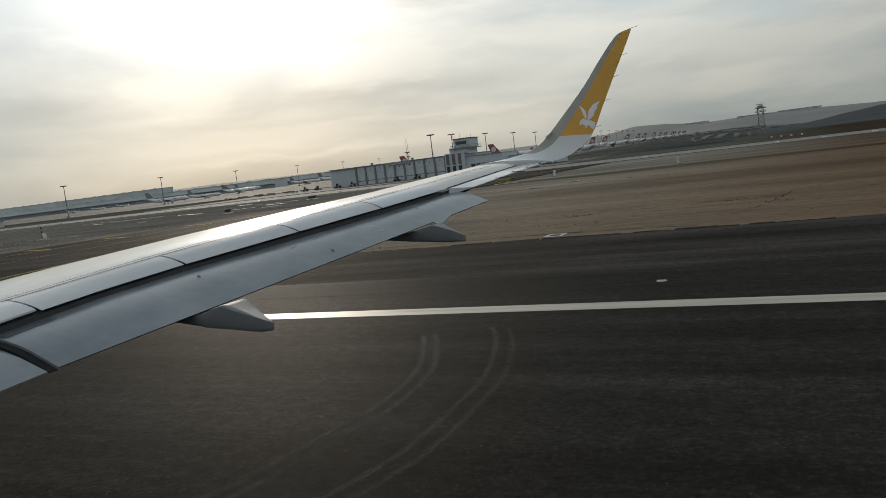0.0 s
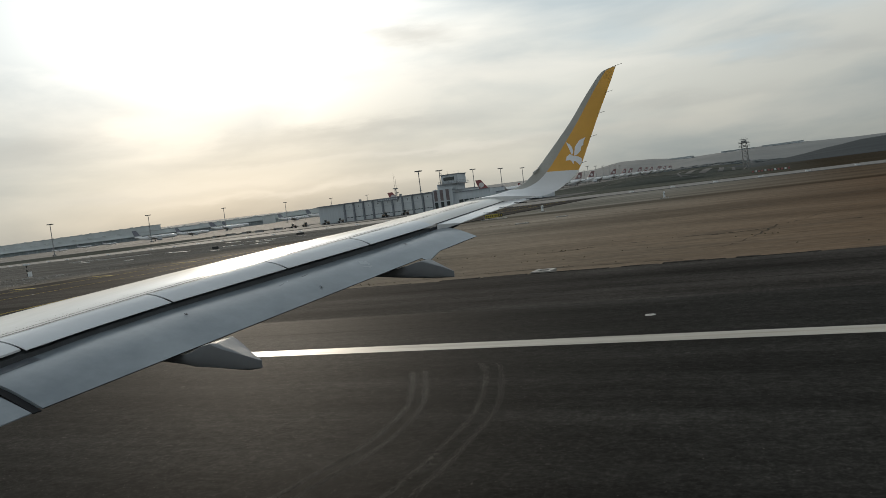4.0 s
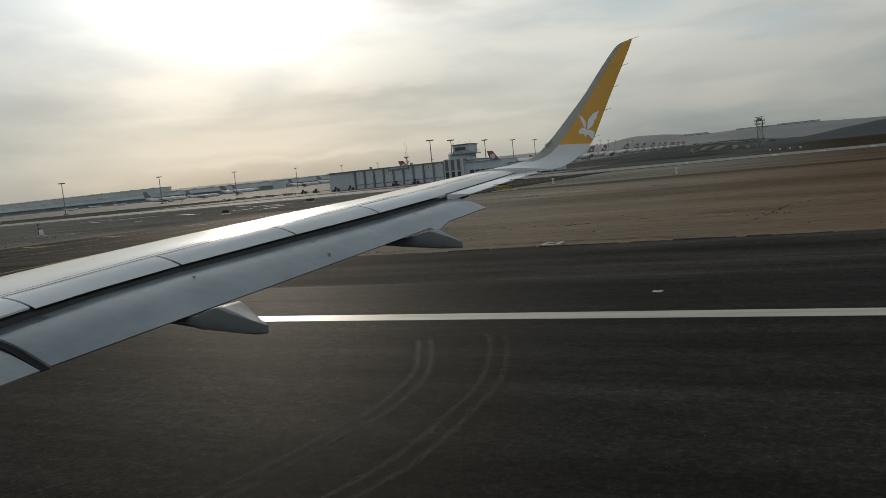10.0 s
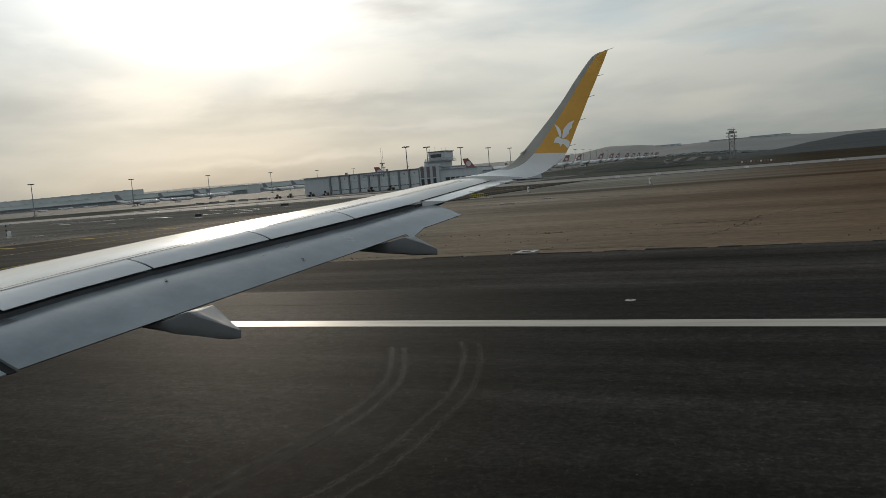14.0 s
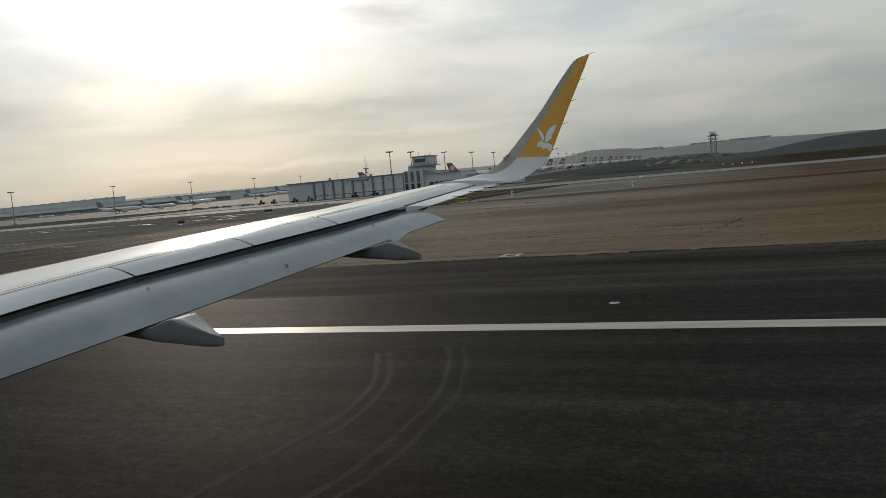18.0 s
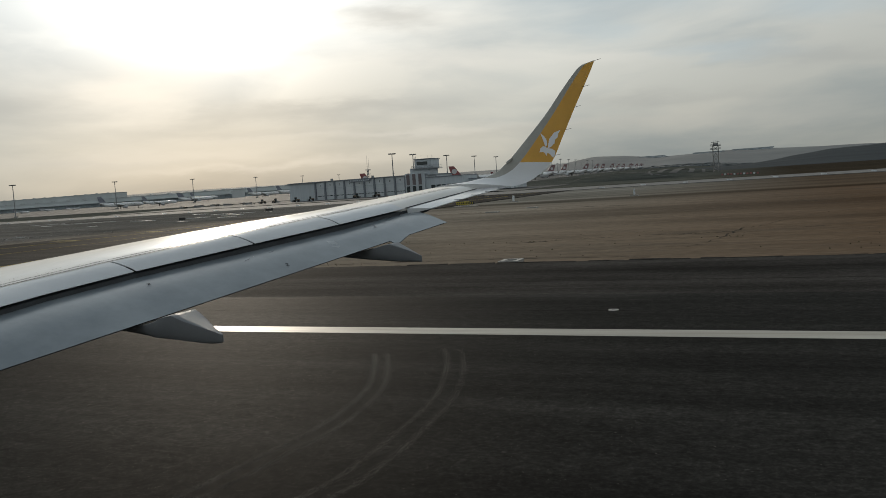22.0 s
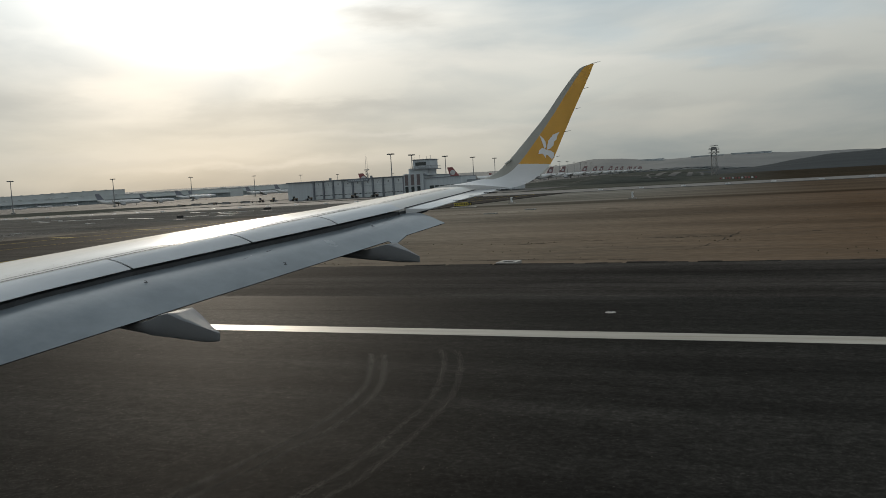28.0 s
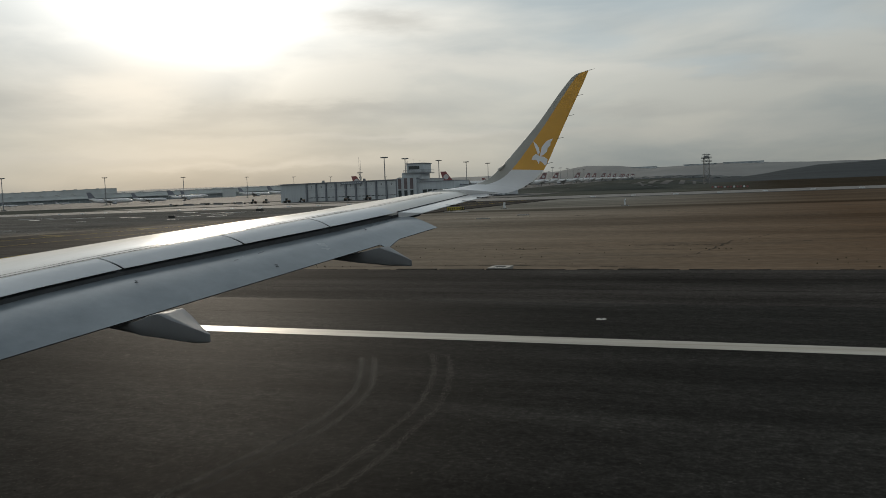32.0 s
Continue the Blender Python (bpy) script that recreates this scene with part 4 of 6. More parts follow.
def make_flaps():
    rings = []
    for y in np.linspace(4.9, 12.33, 24):
        lean = 0.3 * max(0.0, (y - 11.6) / 0.73)
        (nx, nz), (ex, ez) = flap_nose(y), flap_edge(y)
        rings.append([(px + 0.08 * lean * (ex - px), py + lean * max(0.0, ex - px) / (ex - nx), pz + 0.09 * lean * (ex - px)) for px, py, pz in flap_section(nx, nz, ex, ez, y)])
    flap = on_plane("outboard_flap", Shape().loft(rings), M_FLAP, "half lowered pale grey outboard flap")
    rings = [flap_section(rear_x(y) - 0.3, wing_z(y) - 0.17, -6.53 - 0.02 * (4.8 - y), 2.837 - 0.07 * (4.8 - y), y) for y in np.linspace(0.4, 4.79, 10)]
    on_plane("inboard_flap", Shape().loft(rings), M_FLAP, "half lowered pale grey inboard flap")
    rings = []
    for y in (4.8, 4.89):
        rings.append([(x, y, z - 0.015) for x, _, z in flap_section(*flap_nose(4.85), *flap_edge(4.85), y)])
    on_plane("flap_seal", Shape().loft(rings), M_SEAL, "black rubber seal between the flaps")
    # dark line along the rear edge and the worn chafe plates
    edge = Shape()
    rings = []
    for y in np.linspace(4.9, 12.25, 30):
        x, z = flap_edge(y)
        rings.append([(x - 0.004, y, z + 0.006), (x + 0.002, y, z + 0.002), (x + 0.002, y, z - 0.005), (x - 0.004, y, z - 0.006)])
    on_plane("flap_edge_strip", edge.loft(rings), M_SEAL)


make_flaps()


def flap_point(y, s, lift=0.011):
    sec = flap_section(*flap_nose(y), *flap_edge(y), y)
    k = 14 * s ** (1 / 1.5)
    i = min(int(k), 13)
    a, b = Vector(sec[i]), Vector(sec[i + 1])
    p = a.lerp(b, k - i)
    d = (b - a).normalized()
    return p + Vector((-d.z, 0, d.x)) * lift, d


def flap_number(y, s, size=0.1):
    """A stencilled figure lying on the flap, read from behind the wing."""
    p, d = flap_point(y, s)
    cu = bpy.data.curves.new("flap_number", "FONT")
    cu.body, cu.size, cu.extrude, cu.align_x, cu.align_y = "2", size, 0.001, "CENTER", "CENTER"
    cu.materials.append(M_SEAL)
    ob = new("flap_number", cu)
    across = (flap_point(y + 0.1, s)[0] - flap_point(y - 0.1, s)[0]).normalized()
    normal = d.cross(across).normalized()
    if normal.z < 0:
        normal = -normal
    right = (d + 1.4 * Vector((0.2, 1.0, 0.08))).normalized()
    right = (right - normal * right.dot(normal)).normalized()
    upv = normal.cross(right)
    ob.matrix_world = Matrix.Translation(p + Vector((0, 1.75, 0))) @ Matrix((right, upv, normal)).transposed().to_4x4()
    ob.parent = airliner
    return tagged(ob, "black stencilled figure 2")


for y, s in ((7.13, 0.48), (8.8, 0.83), (11.1, 0.5)):
    flap_number(y, s)

for y, s, ln in ((8.5, 0.5, 0.1), (8.95, 0.45, 0.12)):
    a, _ = flap_point(y, s, 0.007)
    b, _ = flap_point(y + ln, s - 0.02, 0.007)
    on_plane("scuff_mark", Shape().rod(a - Vector((0, 0, 0.006)), b - Vector((0, 0, 0.006)), 0.002, n=4), M_SEAL, "thin dark scuff on the flap")

for y0, y1, s0, s1 in ((4.95, 5.5, 0.12, 0.34), (8.95, 9.2, 0.02, 0.16)):
    rings = []
    for y in np.linspace(y0, y1, 4):
        rings.append([tuple(flap_point(y, s, 0.005)[0]) for s in np.linspace(s0, s1, 6)])
    on_plane("chafe_plate", Shape().loft(rings, closed=False), M_CHAFE, "thin bare metal wear plate")


def aileron_edge(y):
    return float(np.interp(y, [12.3, 12.64, 13.8, 15.0], [-5.58, -5.48, -5.18, -4.82])), float(np.interp(y, [12.3, 12.64, 13.8, 15.0], [3.8, 3.836, 3.972, 4.095]))


def make_aileron():
    rings = []
    for y in np.linspace(12.34, 15.02, 10):
        lean = 0.3 * max(0.0, 1 - (y - 12.34) / 1.2)
        ring = []
        for side, us in ((1, range(9)), (-1, range(8, -1, -1))):
            for k in us:
                u = k / 8
                yy = y + lean * u
                a, (b, zb) = rear_x(yy) + 0.03, aileron_edge(yy)
                z = upper_z(rear_x(yy), yy) * (1 - u) + zb * u
                ring.append((a + (b - a) * u, yy, z if side > 0 else z - 0.1 * (1 - u) - 0.012))
        rings.append(ring)
    gap = [[(rear_x(y) - 0.012, y, upper_z(rear_x(y) - 0.012, y) + 0.003), (rear_x(y) + 0.035, y, wing_z(y) + 0.004)] for y in np.linspace(12.34, 15.0, 8)]
    on_plane("aileron_gap", Shape().loft(gap, closed=False), M_SEAL)
    on_plane("aileron", Shape().loft(rings), M_SPOILER, "white aileron along the outer wing")
    # dark shroud where flap and aileron meet, in the cove's painted shade
    meet = [(rear_x(12.2) + 0.02, 12.2, wing_z(12.2) - 0.03), (rear_x(12.36) + 0.03, 12.36, wing_z(12.36) - 0.035), (-5.5, 12.63, 3.815), (-5.62, 12.62, 3.78), (rear_x(12.36), 12.4, wing_z(12.36) - 0.12), (rear_x(12.2), 12.2, wing_z(12.2) - 0.09)]
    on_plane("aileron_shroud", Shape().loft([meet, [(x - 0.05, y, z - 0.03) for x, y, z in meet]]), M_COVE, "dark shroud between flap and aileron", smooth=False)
    for y in (13.45, 13.95, 14.4, 14.8):
        b, z = aileron_edge(y)
        on_plane("static_wick", Shape().rod((b - 0.1, y, z + 0.004), (b + 0.17, y, z - 0.012), 0.008, 0.005), M_SEAL)


make_aileron()

# winglet: stations from the wing tip up to the point, front edge and rear edge
TIP = [((-6.47, 15.1, 4.145), (-4.78, 15.06, 4.09)), ((-5.85, 15.36, 4.22), (-4.64, 15.34, 4.12)), ((-5.36, 15.56, 4.34), (-4.42, 15.58, 4.24)),
       ((-5.05, 15.645, 4.565), (-4.12, 15.75, 4.52)), ((-4.59, 15.81, 5.08), (-3.88, 15.9, 5.06)), ((-4.23, 15.95, 5.52), (-3.66, 16.0, 5.56)),
       ((-3.92, 16.02, 5.94), (-3.47, 16.06, 5.96)), ((-3.66, 16.08, 6.27), (-3.33, 16.11, 6.26)), ((-3.53, 16.1, 6.4), (-3.27, 16.13, 6.4)),
       ((-3.40, 16.12, 6.455), (-3.245, 16.145, 6.46)), ((-3.28, 16.14, 6.475), (-3.232, 16.15, 6.48))]


def tip_stations():
    """Winglet stations made closer by a smooth curve."""
    out = []
    n = len(TIP)
    for i in range(n - 1):
        for k in range(4):
            t = k / 4
            st = []
            for e in (0, 1):
                p = [Vector(TIP[min(max(j, 0), n - 1)][e]) for j in (i - 1, i, i + 1, i + 2)]
                a, b, c, d = p
                st.append(0.5 * ((2 * b) + (c - a) * t + (2 * a - 5 * b + 4 * c - d) * t * t + (3 * b - a - 3 * c + d) * t ** 3))
            out.append((i + t, *st))
    out.append((n - 1, Vector(TIP[-1][0]), Vector(TIP[-1][1])))
    return out


def tip_point(st, nxt, u, side, lift=0.0):
    _, le, te = st
    chord = te - le
    span = (nxt[1] + nxt[2] - le - te).normalized()
    nrm = chord.cross(span).normalized()
    if nrm.y > 0 or (abs(nrm.y) < 0.3 and nrm.z < 0):
        nrm = -nrm
    th = 0.115 * math.sqrt(u) * (1 - u) ** 0.9 * chord.length
    return le + chord * u + nrm * side * (th + lift)


STS = tip_stations()


def tip_loft(name, s0, s1, u0, u1, mat, label=""):
    sel = [(a, (STS[i + 1] if i + 1 < len(STS) else None), (STS[i - 1] if i else None)) for i, a in enumerate(STS) if s0 - 1e-6 <= a[0] <= s1 + 1e-6]
    rings = []
    for a, nx, pv in sel:
        if nx is None:
            nx = (0, 2 * a[1] - pv[1], 2 * a[2] - pv[2])
        us = [u0 + (u1 - u0) * (k / 10) ** (1.6 if u0 == 0 else 1) for k in range(11)]
        rings.append([tip_point(a, nx, u, 1) for u in us] + [tip_point(a, nx, u, -1) for u in reversed(us)])
    ob = on_plane(name, Shape().loft(rings), mat, label)
    return ob


tip_loft("winglet_tip_cap", 0, 1.5, 0.0, 1.0, M_TIP_WHITE, "white curved wing tip")
tip_loft("winglet_root", 1.5, 3.0, 0.31, 1.0, M_TIP_WHITE, "white curved winglet root")
tip_loft("winglet_leading_edge", 1.5, 10, 0.0, 0.31, M_LEADING, "bare grey leading edge strip")
tip_loft("winglet_blade", 3.0, 10, 0.31, 1.0, M_TIP_YELLOW, "golden yellow upswept winglet blade")


def emblem():
    """A plain white winged sign on the winglet's inner face."""
    def at(u, v):
        i = min(int(v * 4), len(STS) - 2)
        f = v * 4 - i
        a = tip_point(STS[i], STS[i + 1], u, 1, 0.008)
        b = tip_point(STS[i + 1], STS[min(i + 2, len(STS) - 1)], u, 1, 0.008)
        return a.lerp(b, f)

    polys = [  # rear wing, front wing, body: outlines in chord share and station
        [(0.74, 3.53), (0.66, 3.86), (0.7, 4.08), (0.85, 4.18), (0.84, 4.02), (0.87, 3.9), (0.83, 3.82), (0.86, 3.69), (0.81, 3.57)],
        [(0.68, 3.57), (0.49, 3.84), (0.31, 4.08), (0.47, 3.96), (0.6, 3.82), (0.69, 3.65)],
        [(0.6, 3.39), (0.57, 3.53), (0.61, 3.61), (0.74, 3.53), (0.85, 3.51), (0.96, 3.43), (0.99, 3.29), (0.98, 3.18), (0.91, 3.33), (0.8, 3.35), (0.82, 3.24), (0.73, 3.37), (0.64, 3.43)],
    ]
    for outline in polys:
        pts = [at(u, v) for u, v in outline]
        c = sum(pts, Vector()) / len(pts)
        s = Shape().add([c] + pts, [(0, i + 1, (i + 1) % len(pts) + 1) for i in range(len(pts))])
        on_plane("emblem", s, M_EMBLEM, "plain white winged emblem", smooth=False)


emblem()
for v in (3.25, 4.15, 5.05, 6.05, 9.7):
    i = min(int(v * 4), len(STS) - 2)
    p = STS[i][2].lerp(STS[i + 1][2], v * 4 - i)
    on_plane("static_wick", Shape().rod(p - Vector((0.08, 0, 0)), p + Vector((0.13, 0, 0.035)), 0.005, 0.003), M_SEAL)
on_plane("tip_light", Shape().rod((-5.02, 15.57, 4.56), (-4.9, 15.62, 4.66), 0.03, 0.015), M_LEADING, "small clear navigation light at the winglet's foot")


def fairing(stations):
    """Canoe-shaped flap track fairing with sharp upper edges; stations (x, bottom z, top z, inner y, outer y)."""
    rings = []
    for x, zb, zt, y0, y1 in stations:
        c, hw, hh = (y0 + y1) / 2, (y1 - y0) / 2, zt - zb
        half = ((0.5, 1.0), (0.94, 0.995), (0.99, 0.975), (1.0, 0.93), (1.0, 0.5), (0.985, 0.24), (0.9, 0.08), (0.6, 0.0))
        rings.append([(x, c - k * hw, zb + h * hh) for k, h in half] + [(x, c + k * hw, zb + h * hh) for k, h in reversed(half)])
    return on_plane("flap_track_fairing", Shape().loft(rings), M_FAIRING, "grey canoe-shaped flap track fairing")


fairing([(-9.6, 2.900, 2.94, 6.6, 6.66), (-9.0, 2.920, 2.98, 6.52, 6.74), (-8.2, 2.935, 3.0, 6.46, 6.81), (-7.4, 2.945, 3.0, 6.43, 6.83), (-6.8, 2.935, 2.98, 6.43, 6.83), (-6.5, 2.900, 2.985, 6.43, 6.83), (-6.2, 2.856, 2.985, 6.43, 6.83),
         (-6.1, 2.828, 3.01, 6.43, 6.83), (-5.95, 2.816, 3.07, 6.43, 6.83), (-5.85, 2.808, 3.086, 6.43, 6.83), (-5.8, 2.805, 3.07, 6.43, 6.81), (-5.69, 2.798, 3.028, 6.43, 6.76), (-5.51, 2.790, 2.978, 6.43, 6.64),
         (-5.36, 2.789, 2.937, 6.43, 6.53), (-5.22, 2.805, 2.897, 6.43, 6.46), (-5.205, 2.811, 2.89, 6.435, 6.45)])
fairing([(-8.3, 3.300, 3.34, 10.46, 10.52), (-7.7, 3.280, 3.36, 10.4, 10.6), (-7.0, 3.290, 3.36, 10.35, 10.64), (-6.4, 3.275, 3.34, 10.32, 10.66), (-5.95, 3.240, 3.32, 10.32, 10.66), (-5.55, 3.195, 3.35, 10.32, 10.66), (-5.3, 3.176, 3.41, 10.32, 10.66),
         (-5.19, 3.167, 3.426, 10.32, 10.64), (-5.15, 3.163, 3.414, 10.32, 10.6), (-5.035, 3.157, 3.375, 10.32, 10.52), (-4.86, 3.158, 3.317, 10.32, 10.4), (-4.7, 3.155, 3.247, 10.32, 10.34), (-4.69, 3.160, 3.24, 10.323, 10.335)])
tab = []
for y, e in ((10.74, -0.04), (10.76, 0.01), (10.72, 0.15), (11.24, 0.0), (11.24, -0.04)):
    ex, ez = flap_edge(y)
    tab.append((ex + 0.93 * e, y, ez - 0.37 * e + 0.006))
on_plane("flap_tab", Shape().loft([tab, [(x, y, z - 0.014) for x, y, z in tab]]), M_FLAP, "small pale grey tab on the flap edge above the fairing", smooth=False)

# hull and wheels that carry the wing
hull = []
for x, r, zc in ((-21.5, 0.05, 3.2), (-21.0, 0.7, 3.25), (-19.5, 1.35, 3.4), (-17.0, 1.7, 3.45), (8.0, 1.7, 3.45), (13.0, 1.3, 3.8), (17.5, 0.3, 4.4)):
    hull.append([(x, -1.95 + r * math.cos(a), zc + r * math.sin(a)) for a in np.linspace(0, math.tau, 32, endpoint=False)])
on_plane("fuselage", Shape().loft(hull), M_FUSELAGE)
on_plane("wing_root_fairing", Shape().loft([[(x, y, z) for x, z in ((-14.6, 2.75), (-12, 3.25), (-9, 3.1), (-7.3, 2.75), (-7.3, 2.2), (-12, 2.05), (-14.4, 2.4))] for y in (-1.9, 0.2)]), M_FUSELAGE, smooth=False)
for x, y in ((-8.9, 1.9), (-8.9, -5.6), (-19.0, -1.9)):
    leg = on_plane("landing_gear", Shape().rod((x, y, 0.5), (x, y, 2.95), 0.1, 0.13, 10), M_STEEL)
    for dy in (-0.42, 0.42):
        s = Shape().rod((x, y + dy - 0.17, 0.56), (x, y + dy + 0.17, 0.56), 0.56, n=24)
        s.v = [(a, b + 1.75, c) for a, b, c in s.v]
        part("wheel", s, M_TYRE, leg, smooth=True)
rings = []
for y in (0.15, 5.0, 10.0, 15.1):
    rings.append([(x, -3.9 - y, z) for x, z in ((lead_x(y), wing_z(y)), (rear_x(y) - 1.5, upper_z(rear_x(y) - 1.5, y)), (rear_x(y) + 0.5, wing_z(y) - 0.1), (rear_x(y) - 1.5, lower_z(rear_x(y) - 1.5, y)))])
on_plane("far_wing", Shape().loft(rings), M_WING)


# ---- far ground: hills ----
def make_hills():
    xs = np.linspace(-4400, 2600, 260)
    rng = np.random.default_rng(11)
    prof = np.interp(xs, [-4400, -2600, -1700, -1300, -900, -724, -625, -509, -430, -367, -250, -151, -100, 69, 243, 302, 356, 600, 2600], [70, 60, 52, 50, 54, 60, 74, 68, 58, 54, 55, 58, 60, 54, 53, 52, 46, 50, 70])
    for k in range(14):
        w = rng.uniform(60, 700)
        prof += w * 0.003 * np.sin(xs / w * 2.2 + rng.uniform(0, 6.28)) * rng.uniform(0.4, 1)
    rows = []
    for j, (y, f) in enumerate(((1900, -0.1), (2200, 0.25), (2500, 0.62), (2800, 0.86), (3000, 1.0), (3400, 0.9))):
        wob = sum(np.sin(xs / w + j * 2.1 * k) for k, w in enumerate((90, 210, 47), 1)) * 2.2
        rows.append([(x, y, max(-4.0, p * f + (w if 0.1 < f < 1 else 0))) for x, p, w in zip(xs, prof, wob)])
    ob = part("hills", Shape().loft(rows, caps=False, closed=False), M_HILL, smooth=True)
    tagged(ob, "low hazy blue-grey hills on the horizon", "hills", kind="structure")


make_hills()

# dark scrubby slope below the ridge
xs = np.linspace(-110, 1500, 70)
crest = np.interp(xs, [-110, -40, 60, 200, 500, 1500], [0.0, 6.0, 18.0, 24.0, 27.0, 29.0]) + 0.5 * np.sin(xs / 23.0) + 0.35 * np.sin(xs / 9.0 + 1)
slope = [[(x + 0.06 * (y - 900), y, rise(y, x) - 0.3 + max(0.0, c) * f) for x, c in zip(xs, crest)] for y, f in ((820, 0.0), (900, 0.18), (1000, 0.42), (1100, 0.7), (1180, 0.9), (1240, 1.0), (1400, 0.8), (1600, 0.0))]
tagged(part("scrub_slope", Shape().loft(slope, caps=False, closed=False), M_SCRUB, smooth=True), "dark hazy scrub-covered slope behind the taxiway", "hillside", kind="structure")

# far woods and long flat halls on the ridge
rng = random.Random(5)
woods = Shape()
for _ in range(1300):
    x, y = rng.uniform(-1500, 900), rng.uniform(1870, 2150)
    base = float(np.interp(x, [-170, -60], [10.0, 2.0])) + max(0.0, (y - 1900) * 0.02)
    h, r = rng.uniform(2, 5), rng.uniform(8, 22)
    n = 7
    ring = [(x + r * math.cos(k * math.tau / n) * rng.uniform(0.7, 1.2), y + r * math.sin(k * math.tau / n) * 0.6, base) for k in range(n)]
    mid = [(x + (p[0] - x) * rng.uniform(0.6, 0.95), y + (p[1] - y) * 0.8, base + h * rng.uniform(0.5, 0.85)) for p in ring]
    woods.loft([ring, mid], caps=False).add(mid + [(x, y, base + h)], [(k, (k + 1) % n, n) for k in range(n)])
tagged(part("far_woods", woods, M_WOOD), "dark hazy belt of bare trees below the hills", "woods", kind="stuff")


def far_hall(x, y, w, h, z):
    f = empty("far_hall", (x, y, z), "long low flat-roofed hall on the far ridge", "hall", "halls on the ridge")
    part("wall", Shape().box((0, 0, h / 2), (w, 60, h)), M_FAR_HALL, f)
    part("roof", Shape().box((0, 0, h + 0.4), (w + 3, 63, 0.8)), M_FAR_HALL, f)
    for k in range(int(w / 25)):
        part("window", Shape().box((-w / 2 + 12 + k * 25, -30.2, h * 0.5), (12, 0.8, h * 0.3)), M_TINTED, f)


for x, w, h, z in ((-400, 85, 7, 52), (-205, 105, 9, 50.5), (-60, 130, 7, 54)):
    far_hall(x, 2960, w, h, z)

# ---- operations building with numbered bay doors and lookout tower ----
HX, HY = -240.0, 362.0       # front left corner


def operations_building():
    b = empty("operations_building", (HX, HY, rise(HY)), "long grey garage building with nine numbered doors and a lookout tower", "building")
    b.scale = (1.5, 1.5, 1.5)
    part("wall", Shape().box((26.9, 12, 3.15), (53.8, 23, 6.3)), M_WALL, b, "grey ribbed metal wall")
    part("roof", Shape().box((26.9, 12, 6.42), (54.4, 24.4, 0.24)), M_COLUMN, b, "flat roof with dark edge")
    x0, pitch = 11.1, 3.9
    for k in range(10):
        part("column", Shape().box((x0 + k * pitch, 0.2, 3.1), (0.5, 0.9, 6.2)), M_COLUMN, b, "dark clad column")
    for k in range(9):
        x = x0 + (k + 0.5) * pitch
        door = part("bay_door", Shape().box((x, 0.42, 1.95), (pitch - 0.56, 0.14, 3.9)), M_DOOR, b, "pale sectional bay door")
        ribs = Shape()
        for j in range(5):
            ribs.box((x, 0.345, 0.4 + j * 0.78), (pitch - 0.6, 0.02, 0.05))
        part("door_rib", ribs, M_WALL, door)
        panes = Shape()
        for j in range(6):
            panes.box((x - 1.3 + j * 0.52, 0.34, 1.35), (0.36, 0.03, 0.26))
        part("door_window", panes, M_GLASS_DARK, door, "row of small dark panes")
        fascia = part("fascia_panel", Shape().box((x, 0.36, 5.05), (pitch - 0.56, 0.14, 2.0)), M_DOOR, b, "pale panel above the door")
        cu = bpy.data.curves.new("bay_number", "FONT")
        cu.body, cu.size, cu.extrude, cu.align_x, cu.align_y = str(k + 1), 1.0, 0.02, "CENTER", "CENTER"
        cu.materials.append(M_SEAL)
        num = new("bay_number", cu)
        num.location, num.rotation_euler = (x, 0.27, 5.05), (radians(90), 0, 0)
        num.parent = fascia
        tagged(num, "black bay number %d" % (k + 1))
    part("sign_board", Shape().box((x0 + 4.6 * pitch, -0.1, 5.9), (8.2, 0.25, 0.85)), M_COLUMN, b, "dark sign board with unreadable lettering")
    bars = Shape()
    for k in range(9):
        bars.box((x0 + 4.6 * pitch - 3.4 + k * 0.85, -0.24, 5.9), (0.6, 0.04, 0.3))
    part("sign_bars", bars, M_WALL, b)
    # red striped bay and tower
    sx = x0 + 9 * pitch + 0.4
    part("stair_block", Shape().box((sx + 3.45, 4.0, 3.45), (7.1, 8.7, 6.9)), M_WALL, b)
    for k in range(3):
        part("red_panel", Shape().box((sx + 0.9 + k * 2.2, -0.4, 4.9), (1.1, 0.2, 3.6)), M_RED_PANEL, b, "dull red vertical panel")
        part("slot_window", Shape().box((sx + 0.9 + k * 2.2, -0.4, 1.6), (1.1, 0.18, 2.2)), M_GLASS_DARK, b, "narrow dark window")
    tx = sx + 4.6
    part("tower_shaft", Shape().box((tx, 5.0, 7.4), (7.2, 7.0, 2.4)), M_WALL, b)
    tx += 1.2
    part("tower_cab", Shape().box((tx, 5.0, 9.9), (6.0, 7.2, 3.0), bevel=0.15), M_WALL, b, "square lookout cab")
    part("tower_window", Shape().box((tx - 0.2, 1.36, 10.1), (3.9, 0.12, 1.1)), M_GLASS_DARK, b, "dark strip window")
    part("balcony", Shape().box((tx, 4.8, 8.3), (7.8, 8.6, 0.25)), M_STEEL, b)
    rail = Shape()
    for z in (8.8, 9.3):
        rail.rod((tx - 3.8, 0.6, z), (tx + 3.8, 0.6, z), 0.05, n=6)
        rail.rod((tx - 3.8, 0.6, z), (tx - 3.8, 9, z), 0.05, n=6)
        rail.rod((tx + 3.8, 0.6, z), (tx + 3.8, 9, z), 0.05, n=6)
    for k in range(9):
        rail.rod((tx - 3.8 + k * 0.95, 0.6, 8.4), (tx - 3.8 + k * 0.95, 0.6, 9.3), 0.04, n=6)
    part("railing", rail, M_STEEL, b)
